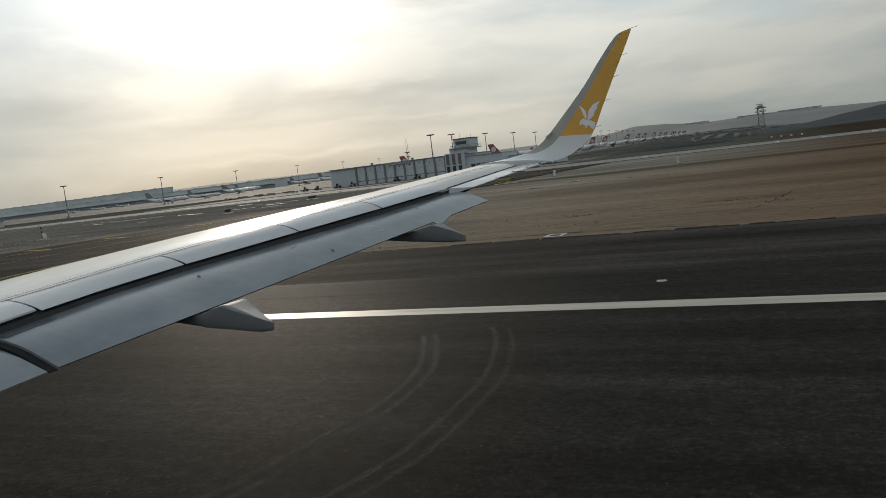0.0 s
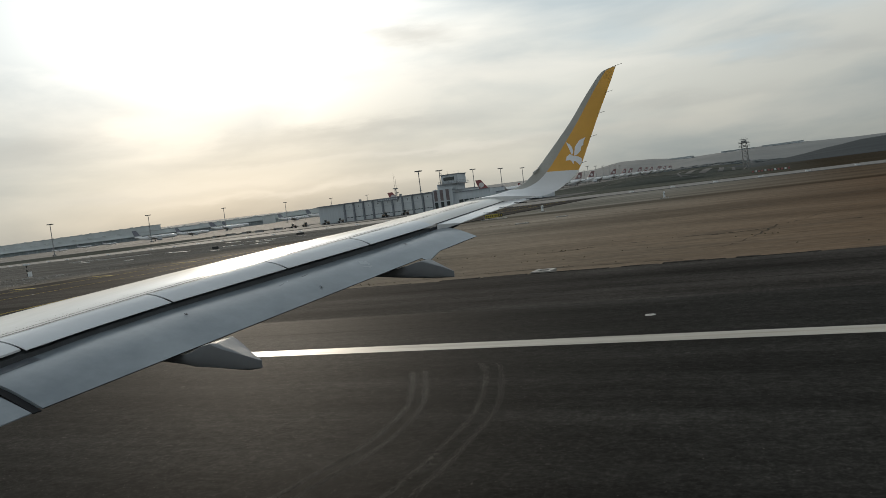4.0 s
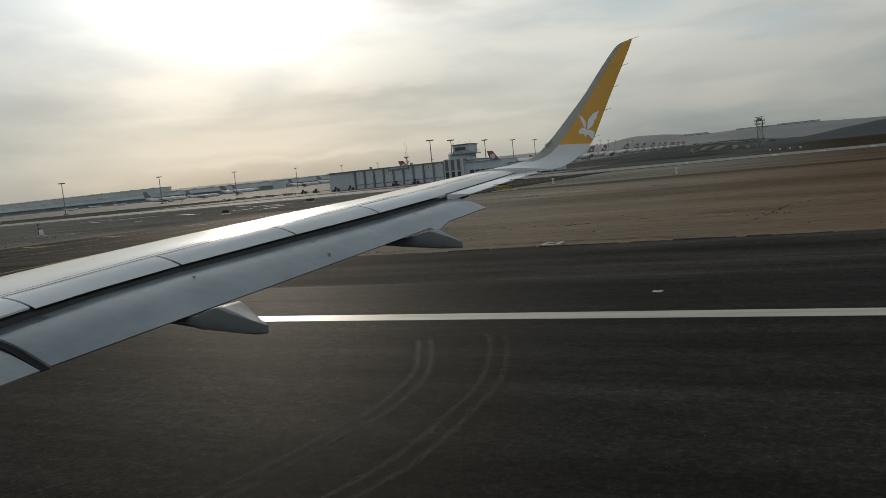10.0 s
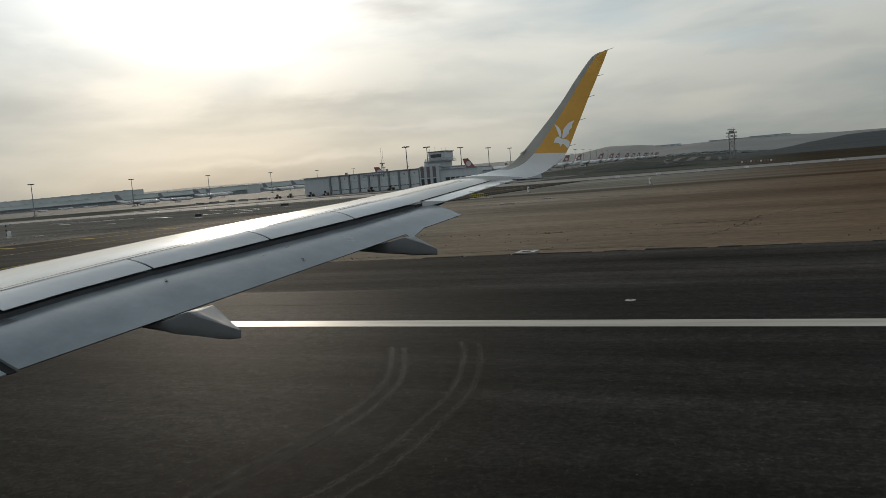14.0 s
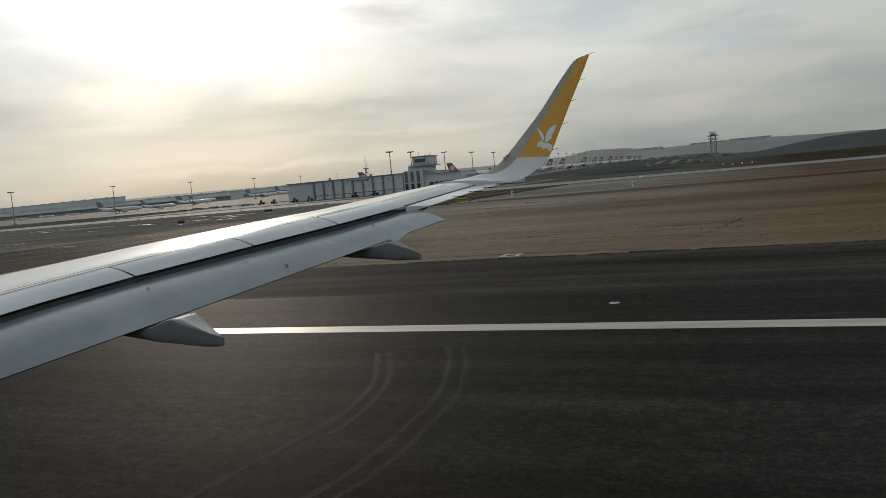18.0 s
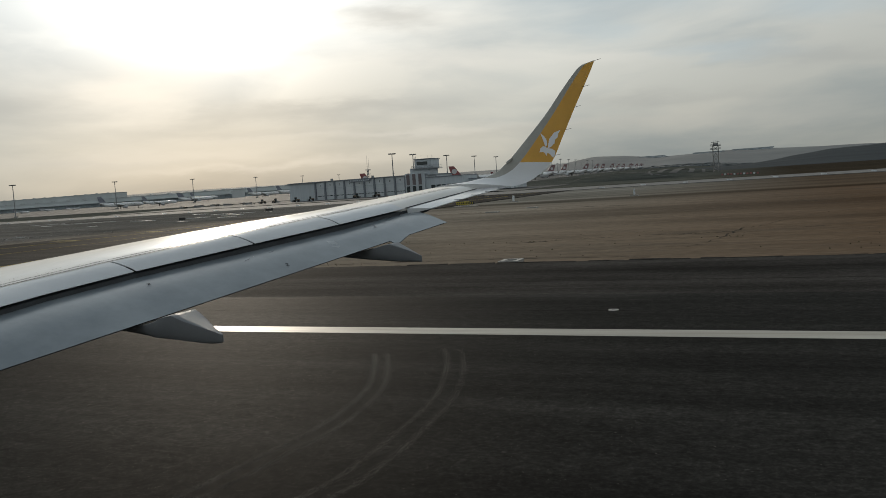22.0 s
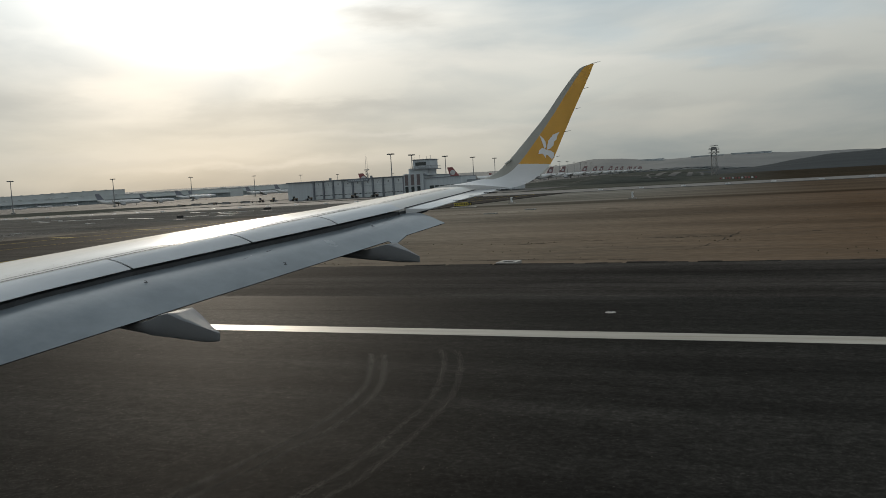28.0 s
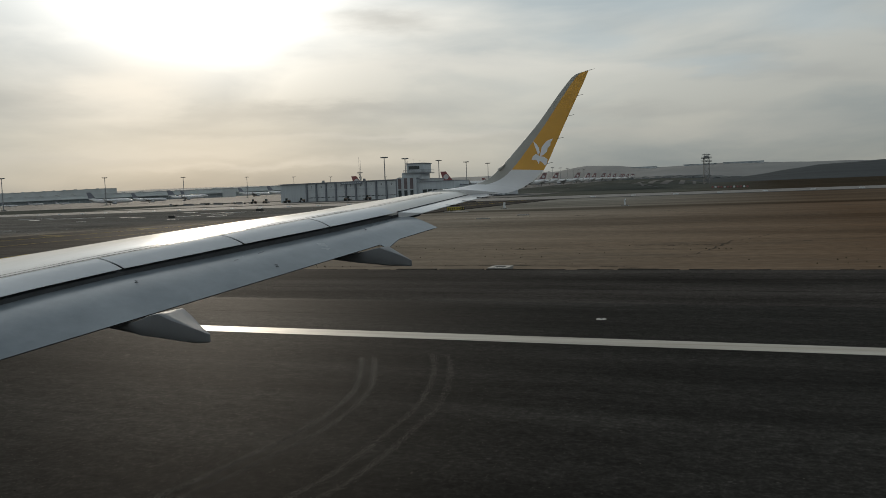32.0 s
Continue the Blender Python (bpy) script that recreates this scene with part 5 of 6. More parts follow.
    part("tower_roof", Shape().box((tx, 5.0, 11.5), (6.5, 7.7, 0.25)), M_COLUMN, b)
    ladder = Shape()
    for k in range(12):
        ladder.box((tx - 3.4, 3.0, 8.6 + k * 0.3), (0.5, 0.05, 0.05))
    for dx in (-0.25, 0.25):
        ladder.rod((tx - 3.4 + dx, 3.0, 8.4), (tx - 3.4 + dx, 3.0, 12.6), 0.04, n=6)
    part("ladder", ladder, M_STEEL, b)
    for dx, h in ((-2.0, 1.6), (0.5, 1.0), (2.0, 1.3)):
        part("roof_antenna", Shape().rod((tx + dx, 5, 11.6), (tx + dx, 5, 11.6 + h), 0.04, n=6), M_STEEL, b)
    # lower wings behind
    part("annex", Shape().box((sx + 13.6, 7.6, 2.6), (13, 14, 5.2)), M_WALL, b, "low grey annex")
    part("annex_roof", Shape().box((sx + 13.5, 7.5, 5.3), (13.4, 14.4, 0.2)), M_COLUMN, b)
    part("low_annex", Shape().box((sx + 28, 12, 1.9), (17, 12, 3.8)), M_WALL, b)
    part("low_annex_roof", Shape().box((sx + 28, 12, 3.9), (17.4, 12.4, 0.2)), M_COLUMN, b)
    for k in range(5):
        part("annex_window", Shape().box((sx + 9.6 + k * 1.9, 0.46, 2.2), (1.5, 0.1, 1.0)), M_GLASS_DARK, b)
    part("dock", Shape().box((sx + 24, 0, 0.7), (26, 3, 1.4)), M_WALL, b)
    part("roof_vent", Shape().box((14.5, 6, 6.9), (0.7, 0.7, 0.9)), M_STEEL, b)
    part("roof_vent", Shape().box((31.0, 6, 6.9), (0.7, 0.7, 0.9)), M_STEEL, b)
    return b


operations_building()


# ---- masts and towers ----
def floodlight_mast(x, y, h):
    m = empty("floodlight_mast", (x, y, rise(y)), "tall grey steel floodlight mast standing on the apron", "floodlight mast", "apron floodlight masts")
    part("pole", Shape().rod((0, 0, 0), (0, 0, h), 0.42, 0.24, 10), M_STEEL, m, smooth=True)
    part("base", Shape().box((0, 0, 0.5), (2.2, 2.2, 1.0)), M_CONCRETE_PAD, m)
    part("head_ring", Shape().rod((0, 0, h - 0.35), (0, 0, h + 0.15), 0.6, 1.2, 10), M_LAMP, m)
    for k in range(8):
        a = math.tau * k / 8
        part("floodlight", Shape().box((1.9 * math.cos(a), 1.9 * math.sin(a), h + 0.15), (1.0, 0.85, 0.65), a), M_LAMP, m)
    return m


# two long rows running away from the runway
MASTS = [(-222.8 - 0.0976 * (y - 455.6), y) for y in (455.6, 496, 576, 661, 745, 830, 915, 1000, 1085, 1170, 1255, 1340, 1425, 1510, 1595)]
MASTS += [(-544 - 0.12 * (y - 543), y) for y in (430, 545, 666, 798, 925, 1050, 1180, 1300, 1420)] + [(-1150, 1150), (-700, 1500), (-420, 1650)]
mast0 = None
for x, y in MASTS:
    if mast0 is None:
        mast0 = floodlight_mast(x, y, 24.5)
    else:
        copy_thing(mast0, Matrix.Translation((x, y, rise(y))))


def lattice_tower(x, y, h, w, label):
    t = empty("lattice_tower", (x, y, rise(y, x) - 0.2), label, "lattice tower")
    s = w / 2
    for sx, sy in ((-1, -1), (1, -1), (1, 1), (-1, 1)):
        part("tower_leg", Shape().rod((sx * s, sy * s, 0), (sx * s, sy * s, h - 1.2), 0.2, 0.16, 6), M_DARK_STEEL, t)
    n = max(4, int(h / (w * 0.9)))
    for k in range(n):
        z0, z1 = (h - 2) * k / n, (h - 2) * (k + 1) / n
        br = Shape()
        for (ax, ay), (bx, by) in (((-s, -s), (s, -s)), ((s, -s), (s, s)), ((s, s), (-s, s)), ((-s, s), (-s, -s))):
            br.rod((ax, ay, z0), (bx, by, z1), 0.09, n=5)
            br.rod((bx, by, z0), (ax, ay, z1), 0.09, n=5)
            br.rod((ax, ay, z1), (bx, by, z1), 0.09, n=5)
        part("brace_bay", br, M_DARK_STEEL, t)
    part("platform", Shape().box((0, 0, h - 1.8), (w * 1.9, w * 1.9, 0.3)), M_DARK_STEEL, t)
    part("platform", Shape().box((0, 0, h - 4.6), (w * 1.9, w * 1.9, 0.25)), M_DARK_STEEL, t)
    rail = Shape()
    q = w * 0.93
    for z in (h - 4.0, h - 3.6, h - 1.2, h - 0.7):
        for (ax, ay), (bx, by) in (((-q, -q), (q, -q)), ((q, -q), (q, q)), ((q, q), (-q, q)), ((-q, q), (-q, -q))):
            rail.rod((ax, ay, z), (bx, by, z), 0.06, n=5)
    part("railing", rail, M_DARK_STEEL, t)
    part("cabin", Shape().box((0, 0, h - 0.6), (w * 0.9, w * 0.9, 1.8), bevel=0.1), M_DARK_STEEL, t)
    part("radar_bar", Shape().box((0, 0, h + 1.1), (w * 1.5, 0.4, 0.5)), M_LAMP, t)
    for dx in (-0.7, 0.1, 0.8):
        part("whip_antenna", Shape().rod((dx * s, s * 0.4, h), (dx * s, s * 0.4, h + 2.6), 0.05, n=5), M_DARK_STEEL, t)
    return t


lattice_tower(-42, 680, 22.6, 4.2, "dark steel lattice radar tower on open ground")
lattice_tower(-517, 349, 25.5, 4.6, "dark steel lattice tower beside low equipment huts")
for dx, w in ((-17, 17.0), (9, 11.0)):
    hut = empty("equipment_hut", (-517 + dx, 352, rise(352)), "low grey flat-roofed equipment hut beside the lattice tower", "hut")
    part("wall", Shape().box((0, 0, 2.0), (w, 7, 4.0)), M_WALL, hut)
    part("roof", Shape().box((0, 0, 4.1), (w + 0.6, 7.6, 0.3)), M_CONCRETE_PAD, hut)
    part("door", Shape().box((w * 0.2, -3.53, 1.05), (1.0, 0.08, 2.1)), M_GLASS_DARK, hut)
    part("window", Shape().box((-w * 0.22, -3.53, 1.7), (1.2, 0.08, 0.8)), M_GLASS_DARK, hut)


def guyed_antenna(x, y, h):
    a = empty("radio_mast", (x, y, rise(y)), "slim lattice radio mast with two whip aerials", "radio mast")
    for dx, dy in ((-0.9, -0.6), (0.9, -0.6), (0, 1.0)):
        part("mast_leg", Shape().rod((dx, dy, 0), (dx * 0.4, dy * 0.4, h * 0.62), 0.2, n=5), M_STEEL, a)
    for k in range(9):
        z = h * 0.62 * k / 9
        f = 1 - 0.6 * k / 9
        part("mast_brace", Shape().rod((-0.9 * f, -0.6 * f, z), (0.9 * f, -0.6 * f, z + h * 0.07), 0.13, n=5).rod((0.9 * f, -0.6 * f, z), (0, f, z + h * 0.07), 0.13, n=5), M_STEEL, a)
    part("mast_head", Shape().box((0, 0, h * 0.62), (2.4, 2.4, 0.5)), M_STEEL, a)
    part("whip_antenna", Shape().rod((-0.4, 0, h * 0.6), (-0.4, 0, h), 0.1, 0.05, 5), M_STEEL, a)
    part("whip_antenna", Shape().rod((0.6, 0, h * 0.6), (0.6, 0, h * 0.93), 0.1, 0.05, 5), M_STEEL, a)


guyed_antenna(-225, 426, 24.5)


def control_tower(x, y):
    c = empty("control_tower", (x, y, rise(y)), "distant pale concrete airport control tower with a flared cab", "control tower")
    rings = []
    for z, r in ((0, 8), (20, 6.4), (45, 5.6), (62, 6.0), (68, 9.5), (76, 11.0), (80, 9.0)):
        rings.append([(r * math.cos(a) * 1.2, r * math.sin(a), z) for a in np.linspace(0, math.tau, 20, endpoint=False)])
    part("shaft", Shape().loft(rings[:4]), M_CONCRETE, c, smooth=True)
    part("cab", Shape().loft(rings[3:]), M_TERMINAL, c, smooth=True)
    part("cab_glazing", Shape().rod((0, 0, 70.5), (0, 0, 75), 11.6, 12.6, 20), M_GLASS_DARK, c)
    part("mast", Shape().rod((0, 0, 80), (0, 0, 92), 0.5, 0.2, 6), M_STEEL, c)


control_tower(330, 1800)


# ---- terminal ----
def terminal(x0, y0, x1, y1, h, name_label):
    d = Vector((x1 - x0, y1 - y0, 0))
    length = d.length
    ang = math.atan2(d.y, d.x)
    t = empty("terminal_building", (x0, y0, rise(y0)), name_label, "terminal")
    t.rotation_euler = (0, 0, ang)
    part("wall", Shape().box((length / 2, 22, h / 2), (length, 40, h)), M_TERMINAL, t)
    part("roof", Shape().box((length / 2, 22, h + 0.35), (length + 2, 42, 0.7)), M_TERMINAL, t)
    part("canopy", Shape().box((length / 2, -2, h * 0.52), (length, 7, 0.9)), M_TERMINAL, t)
    n = int(length / 14)
    for k in range(n):
        x = (k + 0.5) * length / n
        part("glazing", Shape().box((x, 1.8, h * 0.27), (length / n - 1.2, 0.5, h * 0.42)), M_TINTED, t)
        if k % 3 == 0:
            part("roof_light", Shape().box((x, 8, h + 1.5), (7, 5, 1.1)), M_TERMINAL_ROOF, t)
    return t


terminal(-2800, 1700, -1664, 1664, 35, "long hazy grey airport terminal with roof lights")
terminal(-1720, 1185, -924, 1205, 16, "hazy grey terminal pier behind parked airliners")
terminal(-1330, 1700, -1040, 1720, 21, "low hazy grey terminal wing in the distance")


# ---- parked airliners ----
def parked_airliner(at, turn, tail_mat, label, sign=0.0):
    a = empty("parked_airliner", (*at, rise(at[1])), label, "airliner", "airliners parked on the apron")
    a.rotation_euler = (0, 0, turn)
    rings = []
    for x, r, zc in ((-19, 0.08, 3.3), (-18.4, 0.8, 3.4), (-17, 1.4, 3.6), (-15, 1.85, 3.75), (-13, 1.98, 3.8), (8, 1.98, 3.8), (12, 1.7, 4.1), (16, 1.0, 4.7), (19, 0.2, 5.2)):
        rings.append([(x, r * math.cos(b), zc + r * math.sin(b)) for b in np.linspace(0, math.tau, 18, endpoint=False)])
    part("fuselage", Shape().loft(rings), M_FUSELAGE, a, smooth=True)
    foot = [[(11.6, dy, 5.2), (18.6, dy, 5.4), (18.95, dy * 0.9, 6.7), (13.1, dy * 0.9, 6.7)] for dy in (-0.22, 0.22)]
    part("fin_foot", Shape().loft(foot), M_FUSELAGE, a, "white foot of the tail fin")
    fin = [[(13.1, dy, 6.7), (18.95, dy, 6.7), (20.6, dy * 0.5, 12.2), (17.2, dy * 0.5, 12.2)] for dy in (-0.2, 0.2)]
    part("tail_fin", Shape().loft(fin), tail_mat, a)
    if sign:
        part("tail_emblem", Shape().rod((17.2, -0.3, 8.9), (17.2, 0.3, 8.9), sign, n=18), M_TAIL_SIGN, a, "plain white round sign")
    for s in (-1, 1):
        wing = [[(-3.5, s * 1.8, 2.9), (0, s * 1.8, 3.1), (4.0, s * 1.8, 2.8), (0, s * 1.8, 2.5)], [(4.6, s * 16.5, 4.3), (5.4, s * 16.5, 4.36), (6.2, s * 16.5, 4.3), (5.4, s * 16.5, 4.22)],
                [(5.8, s * 17.2, 6.5), (6.1, s * 17.2, 6.5), (6.6, s * 17.2, 6.5), (6.1, s * 17.25, 6.5)]]
        part("wing", Shape().loft(wing), M_WING, a)
        plane_t = [[(14.6, s * 0.6, 4.9), (16.6, s * 0.6, 5.05), (18.4, s * 0.6, 4.9), (16.6, s * 0.6, 4.8)], [(17.6, s * 6.2, 5.5), (18.2, s * 6.2, 5.55), (18.9, s * 6.2, 5.5), (18.2, s * 6.2, 5.45)]]
        part("tailplane", Shape().loft(plane_t), M_FUSELAGE, a)
        eng = [[(x, s * 5.7 + r * math.cos(b), 1.75 + r * math.sin(b)) for b in np.linspace(0, math.tau, 14, endpoint=False)] for x, r in ((-4.9, 0.95), (-4.2, 1.12), (-2.2, 1.1), (-0.6, 0.7))]
        part("engine", Shape().loft(eng), M_ENGINE, a, smooth=True)
        part("main_gear", Shape().rod((1.2, s * 3.8, 0), (1.2, s * 3.8, 2.6), 0.35, 0.2, 8), M_TYRE, a)
    part("nose_gear", Shape().rod((-14, 0, 0), (-14, 0, 2.3), 0.25, 0.15, 8), M_TYRE, a)
    panes = Shape()
    for k in range(40):
        for s in (-1, 1):
            panes.box((-12.6 + k * 0.55, s * 1.95, 4.2), (0.25, 0.06, 0.35))
    tagged(part("cabin_windows", panes, M_GLASS_DARK, a), kind="stuff")
    return a


red = parked_airliner((-342, 1050), radians(214), M_TAIL_RED, "white parked airliner with a red tail fin and white round sign", 1.6)
for x, y, d, size in ((-302, 613, 210, 1.3), (-219, 612, 210, 1.32), (-368, 1180, 212, 1.0)):
    copy_thing(red, pose(x, y, rise(y), 0, 0, d) @ Matrix.Scale(size, 4))
# a long row at the stands behind, tails to the taxiway
far_red = parked_airliner((-201, 700), radians(24), M_TAIL_FAR, "white parked airliner with a red and white tail fin, muted for haze", 1.25)
for k in range(1, 13):
    y = 700 + 104 * k + (26 if k % 3 == 0 else -22 if k % 4 == 1 else 0)
    copy_thing(far_red, pose(-201 - 0.083 * (y - 700) + 2.5 * math.sin(k * 4.1), y, rise(y), 0, 0, 22 + 14 * math.sin(k * 2.3)) @ Matrix.Scale(1.05, 4))
# white airliners at the pier and on the open apron
grey = parked_airliner((-555, 562), radians(224), M_TAIL_GREY, "white parked airliner with a dark blue-grey tail fin")
for x, y, d, size in ((-546, 602, 219, 0.82), (-610, 730, 222, 1.0), (-660, 790, 226, 0.95), (-576, 880, 220, 1.1), (-640, 905, 226, 1.1), (-560, 1080, 40, 1.1), (-520, 1150, 225, 1.1), (-470, 1250, 222, 1.1),
                      (-928, 762, 224, 0.5), (-1008, 872, 220, 0.56), (-911, 832, 222, 0.5), (-933, 1140, 218, 1.2)):
    copy_thing(grey, pose(x, y, rise(y), 0, 0, d) @ Matrix.Scale(size, 4))


# ---- snow clearing machines on the forecourt ----
def wheel_loader(x, y, turn):
    w = empty("wheel_loader", (x, y, rise(y)), "muddy orange wheel loader parked on the forecourt", "loader", "machines on the forecourt")
    w.rotation_euler = (0, 0, turn)
    w.scale = (0.72, 0.72, 0.72)
    part("body", Shape().box((0.9, 0, 1.5), (2.6, 1.7, 1.3), bevel=0.15), M_MACHINE, w)
    part("cab", Shape().box((-0.6, 0, 2.4), (1.4, 1.5, 1.7), bevel=0.1), M_GLASS_DARK, w)
    part("cab_roof", Shape().box((-0.6, 0, 3.3), (1.6, 1.7, 0.15)), M_MACHINE, w)
    part("arm", Shape().rod((-0.9, -0.5, 1.4), (-2.9, -0.5, 0.8), 0.16, n=6).rod((-0.9, 0.5, 1.4), (-2.9, 0.5, 0.8), 0.16, n=6), M_MACHINE, w)
    part("bucket", Shape().loft([[(-2.8, y1, 0.2), (-3.9, y1, 0.1), (-3.6, y1, 0.25), (-3.1, y1, 0.5), (-3.0, y1, 1.3), (-2.8, y1, 1.3)] for y1 in (-1.3, 1.3)]), M_DARK_STEEL, w)
    for wx in (-1.4, 1.4):
        for wy in (-1.0, 1.0):
            part("wheel", Shape().rod((wx, wy - 0.25, 0.75), (wx, wy + 0.25, 0.75), 0.75, n=14), M_TYRE, w)
    return w


def snow_plough(x, y, turn):
    s = empty("snow_plough", (x, y, rise(y)), "low muddy snow plough blade on a wheeled frame", "snow plough", "machines on the forecourt")
    s.rotation_euler = (0, 0, turn)
    blade = [[(-2.0 + 0.25 * math.sin(k * 0.5), yy, 0.1 + k * 0.22) for k in range(6)] + [(-1.92 + 0.25 * math.sin(k * 0.5), yy, 0.1 + k * 0.22) for k in range(5, -1, -1)] for yy in (-2.6, 2.6)]
    part("blade", Shape().loft(blade), M_DARK_STEEL, s, "scratched steel blade")
    part("frame", Shape().box((0.2, 0, 0.75), (3.6, 0.5, 0.3)).box((1.2, 0, 0.75), (0.4, 2.2, 0.3)), M_MACHINE, s)
    for wy in (-1.2, 1.2):
        part("wheel", Shape().rod((1.3, wy - 0.15, 0.45), (1.3, wy + 0.15, 0.45), 0.45, n=12), M_TYRE, s)
    return s


loader = wheel_loader(-231, 355, 0.3)
plough = snow_plough(-275, 372, 0.3)
for x, y, d in ((-222, 355, 30), (-196, 356, 190), (-184, 356, 12), (-252, 366, 170), (-262, 369, 20)):
    copy_thing(loader, pose(x, y, rise(y), 0, 0, d))
for x, y, d in ((-281, 376, 40), (-287, 371, 100), (-293, 379, 15), (-299, 374, 70), (-306, 382, 160), (-312, 376, 120), (-320, 384, 20), (-327, 380, 60), (-268, 366, 80)):
    copy_thing(plough, pose(x, y, rise(y), 0, 0, d))


# ---- airfield furniture near the runway ----
def guidance_sign(x, y, n, label, faces=True):
    g = empty("guidance_sign", (x, y, -0.1), label, "airfield sign", "airfield signs")
    part("pad", Shape().box((0, 0, 0.04), (n * 1.0 + 1.0, 1.4, 0.14)), M_CONCRETE_PAD, g)
    for k in range(n):
        px = (k - (n - 1) / 2) * 0.92
        part("panel", Shape().box((px, 0, 0.68), (0.9, 0.16, 0.62), bevel=0.02), M_SIGN_BLACK if k == n - 1 or not faces else M_SIGN_YELLOW, g)
        for j in range(2 if faces else 0):
            part("sign_bar", Shape().box((px - 0.2 + 0.4 * j, -0.09, 0.68), (0.2, 0.012, 0.32)), M_SIGN_YELLOW if k == n - 1 else M_SIGN_BLACK, g)
        part("leg", Shape().rod((px, 0, 0.05), (px, 0, 0.4), 0.05, n=6), M_STEEL, g)


guidance_sign(-55.6, 144.6, 4, "yellow and black airfield direction sign on a concrete pad")
guidance_sign(-128.3, 148.1, 2, "dark back of an airfield sign on a concrete pad", False)
guidance_sign(-139.6, 199.4, 3, "dark back of an airfield sign beside the taxiway", False)
guidance_sign(-348.7, 140.3, 3, "yellow and black airfield direction sign beside the taxiway")


def distance_board(x, y, front, label):
    d = empty("distance_board", (x, y, -0.1), label, "airfield sign", "airfield signs")
    part("pad", Shape().box((0, 0, 0.05), (1.4, 1.2, 0.16)), M_CONCRETE_PAD, d)
    part("board", Shape().box((0, 0, 0.75), (0.25, 0.9, 1.1), bevel=0.03), front, d)
    part("board_mark", Shape().box((0.134, -0.15, 0.85), (0.014, 0.18, 0.42)).box((0.134, 0.15, 0.85), (0.014, 0.18, 0.42)), M_SIGN_BLACK, d)


distance_board(-197.4, 41.2, M_SIGN_YELLOW, "yellow runway board with black marks beside the shoulder")
distance_board(-24.6, 154.7, M_DOOR, "pale grey runway board on the open field")
distance_board(-50.4, 159.5, M_DOOR, "pale grey runway board on the open field")


def wind_post(x, y):
    p = empty("sensor_post", (x, y, -0.1), "black and white banded post with a small sensor head", "sensor post", "banded posts")
    for k in range(6):
        part("band", Shape().rod((0, 0, k * 0.42), (0, 0, k * 0.42 + 0.42), 0.13, n=10), M_SIGN_BLACK if k % 2 else M_LINE, p)
    part("head", Shape().box((0, 0, 2.7), (1.3, 0.4, 0.3), 0.3, 0.05), M_DOOR, p)
    part("cabinet", Shape().box((0.7, 0, 0.75), (0.7, 0.5, 1.0), bevel=0.04), M_DOOR, p)
    part("pad", Shape().box((0.3, 0, 0.03), (2.4, 1.4, 0.14)), M_CONCRETE_PAD, p)


wind_post(-140.9, 107.4)
wind_post(-173.5, 111.5)


def drain_cover(x, y, w, d):
    c = empty("drain_cover", (x, y, 0), "flat concrete drain frame set in the earth", "drain cover", "drain covers")
    for ob in ((0, -d / 2 + 0.12, w, 0.24), (0, d / 2 - 0.12, w, 0.24), (-w / 2 + 0.12, 0, 0.24, d - 0.48), (w / 2 - 0.12, 0, 0.24, d - 0.48)):
        part("frame_bar", Shape().box((ob[0], ob[1], -0.03), (ob[2], ob[3], 0.16), bevel=0.015), M_CONCRETE_PAD, c)
    part("grate", Shape().box((0, 0, -0.05), (w - 0.48, d - 0.48, 0.06)), M_SIGN_BLACK, c)


for x, y, w in ((-13.2, 40.7, 1.1), (-30.8, 40.8, 1.9), (-42.1, 42.6, 3.4), (-34.5, 118.6, 1.6), (-37.5, 108.3, 1.8)):
    drain_cover(x, y, w, 1.2)


def edge_marker(x, y):
    e = empty("edge_marker", (x, y, rise(y, x)), "small pale painted block beside the taxiway", "marker", "taxiway edge markers")
    part("block", Shape().box((0, 0, 0.12), (1.5, 0.9, 0.3), bevel=0.05), M_DOOR, e)
    return e


m0 = edge_marker(-52, 262)
for k in range(1, 34):
    x = -52 + 13.2 * k if k < 9 else -104 - 13.2 * (k - 8)
    copy_thing(m0, Matrix.Translation((x, 262, rise(262, x))))

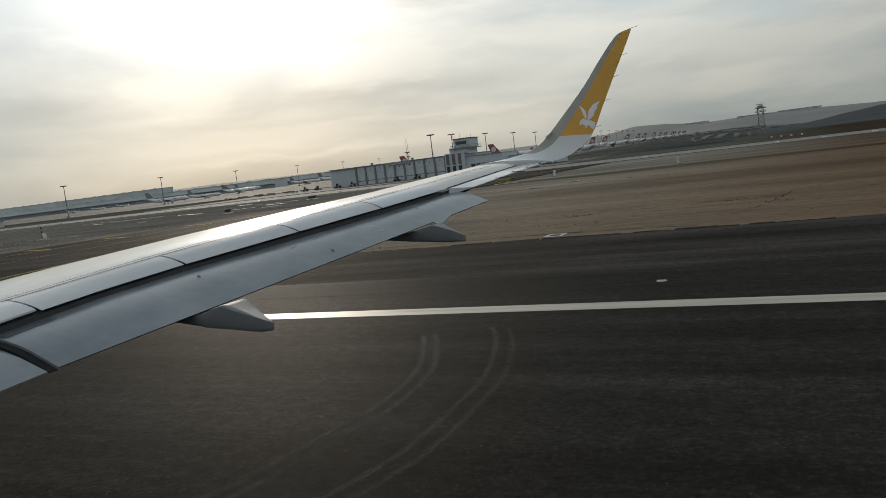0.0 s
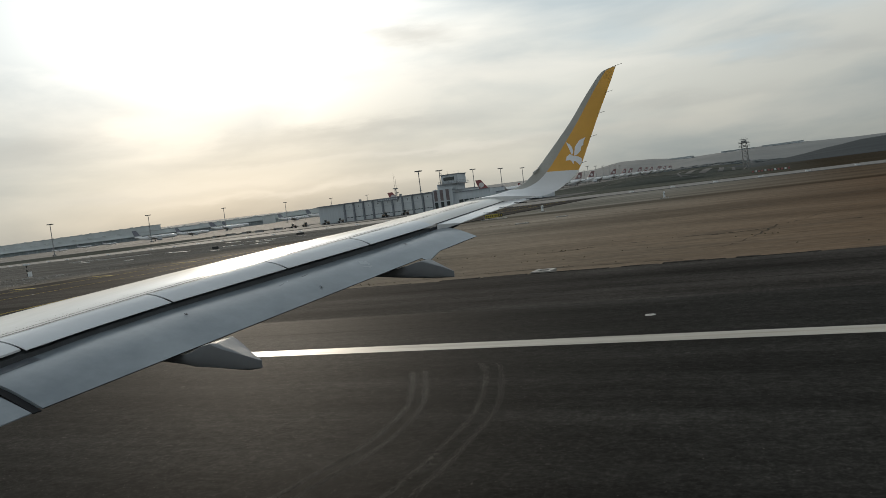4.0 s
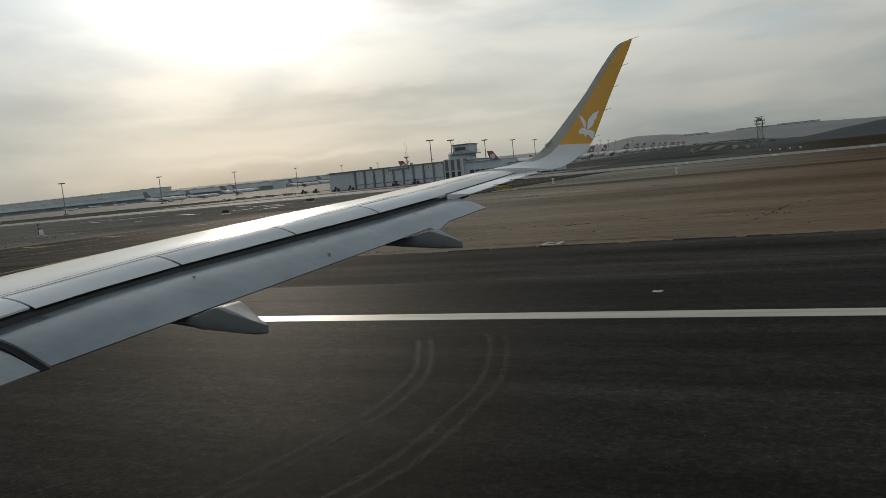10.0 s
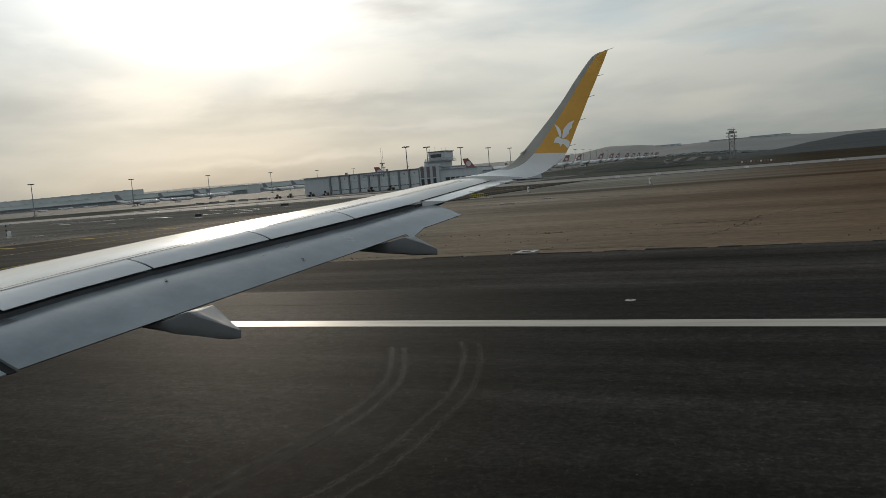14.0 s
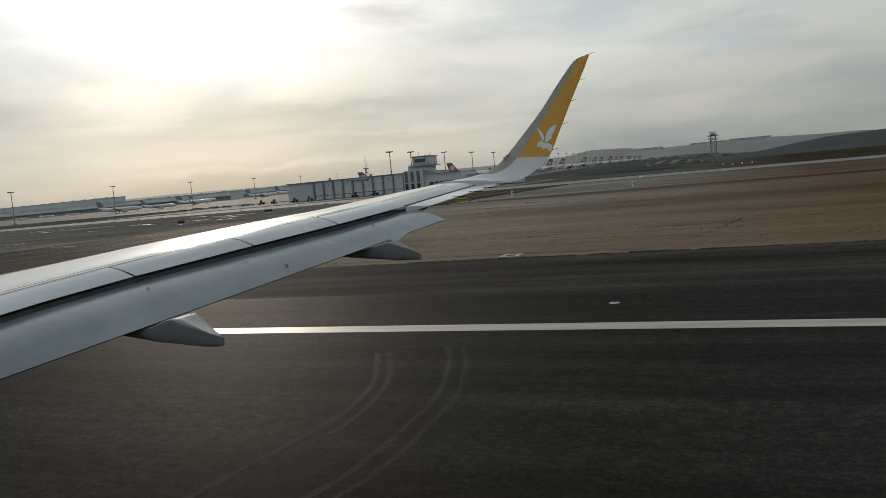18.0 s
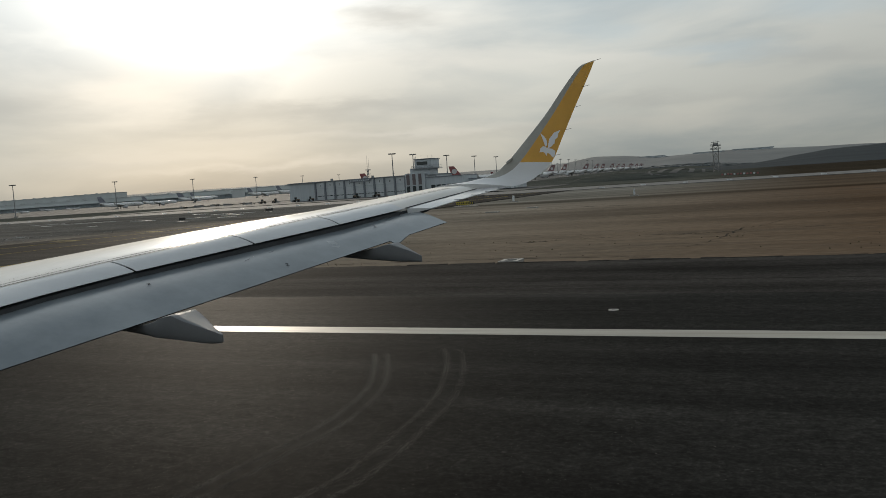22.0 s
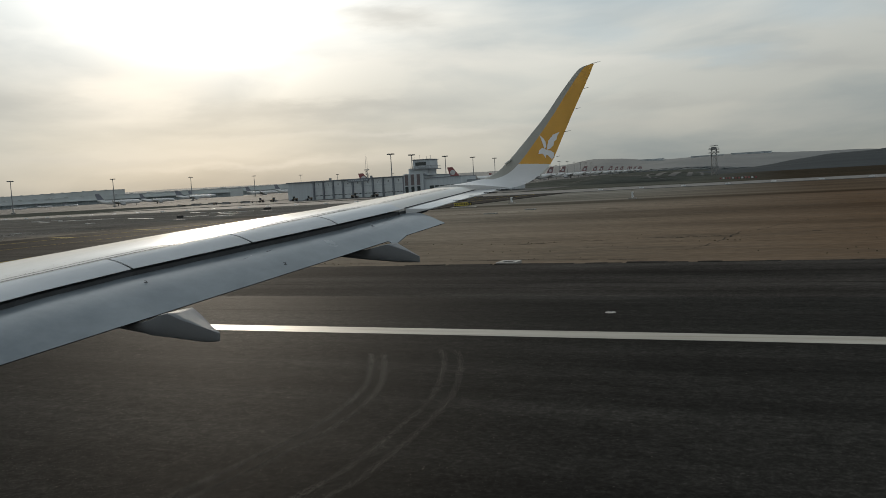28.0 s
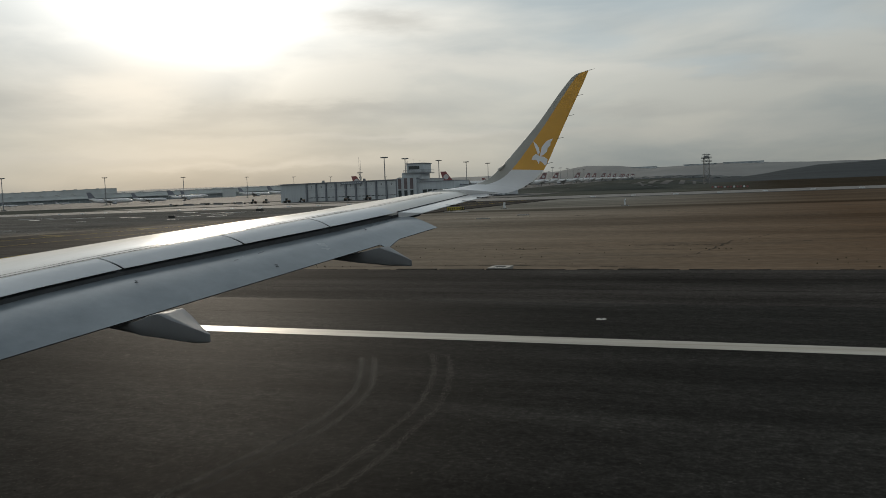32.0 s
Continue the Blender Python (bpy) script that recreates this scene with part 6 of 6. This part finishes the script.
barrier = empty("barrier_row", (-22, 398, rise(385, -15)), "row of small red and white barrier blocks", "barrier")
for k in range(12):
    part("barrier_block", Shape().box((k * 1.45, -k * 2.2, 0.35), (0.8, 0.45, 0.75), bevel=0.05), M_DOOR if k % 3 == 1 else M_TAIL_RED, barrier)

# grassed banks with pale service tracks beyond the taxiway
BANKS = ((-76, 455, 74, 50, 4.2), (-78, 705, 80, 60, 4.0))


def bank_z(x, y):
    best = rise(y, x)
    for bx, by, w, d, h in BANKS:
        f2 = ((x - bx) / (w / 2)) ** 2 + ((y - by) / (d / 2)) ** 2
        if f2 < 1:
            best = max(best, rise(y, x) - 0.2 + h * (1 - f2))
    return best


for x, y, w, d, h in BANKS:
    rings = []
    for f in (1.0, 0.93, 0.86, 0.7, 0.5, 0.3, 0.1):
        rings.append([(x + w / 2 * f * math.cos(a), y + d / 2 * f * math.sin(a), rise(y + d / 2 * f * math.sin(a), x + w / 2 * f * math.cos(a)) - 0.2 + h * (1 - f * f)) for a in np.linspace(0, math.tau, 40, endpoint=False)])
    tagged(part("earth_bank", Shape().loft(rings), M_EARTH, smooth=True), "low grassed bank beyond the taxiway", "earth bank", kind="structure")
for pts, w in (([(-98, 682), (-96, 695), (-90, 712)], 2.4), ([(-88, 679), (-85, 695), (-80, 712)], 5.0), ([(-76, 678), (-73, 695), (-70, 712)], 6.0), ([(-62, 680), (-62, 695), (-64, 712)], 4.0),
               ([(-52, 684), (-53, 697), (-56, 710)], 2.4), ([(-104, 446), (-90, 452), (-72, 449), (-52, 440)], 1.2), ([(-60, 440), (-66, 456), (-80, 470)], 1.2)):
    line = smooth_line(pts, 10)
    left, right = strip(line, w)
    rows = [[(p.x + (q.x - p.x) * k / 4, p.y + (q.y - p.y) * k / 4, bank_z(p.x + (q.x - p.x) * k / 4, p.y + (q.y - p.y) * k / 4) + 0.12) for k in range(5)] for p, q in zip(left, right)]
    tagged(part("service_road", Shape().loft(rows, caps=False, closed=False), M_ROAD), "pale worn service track climbing the bank", "road", "service tracks", "structure")
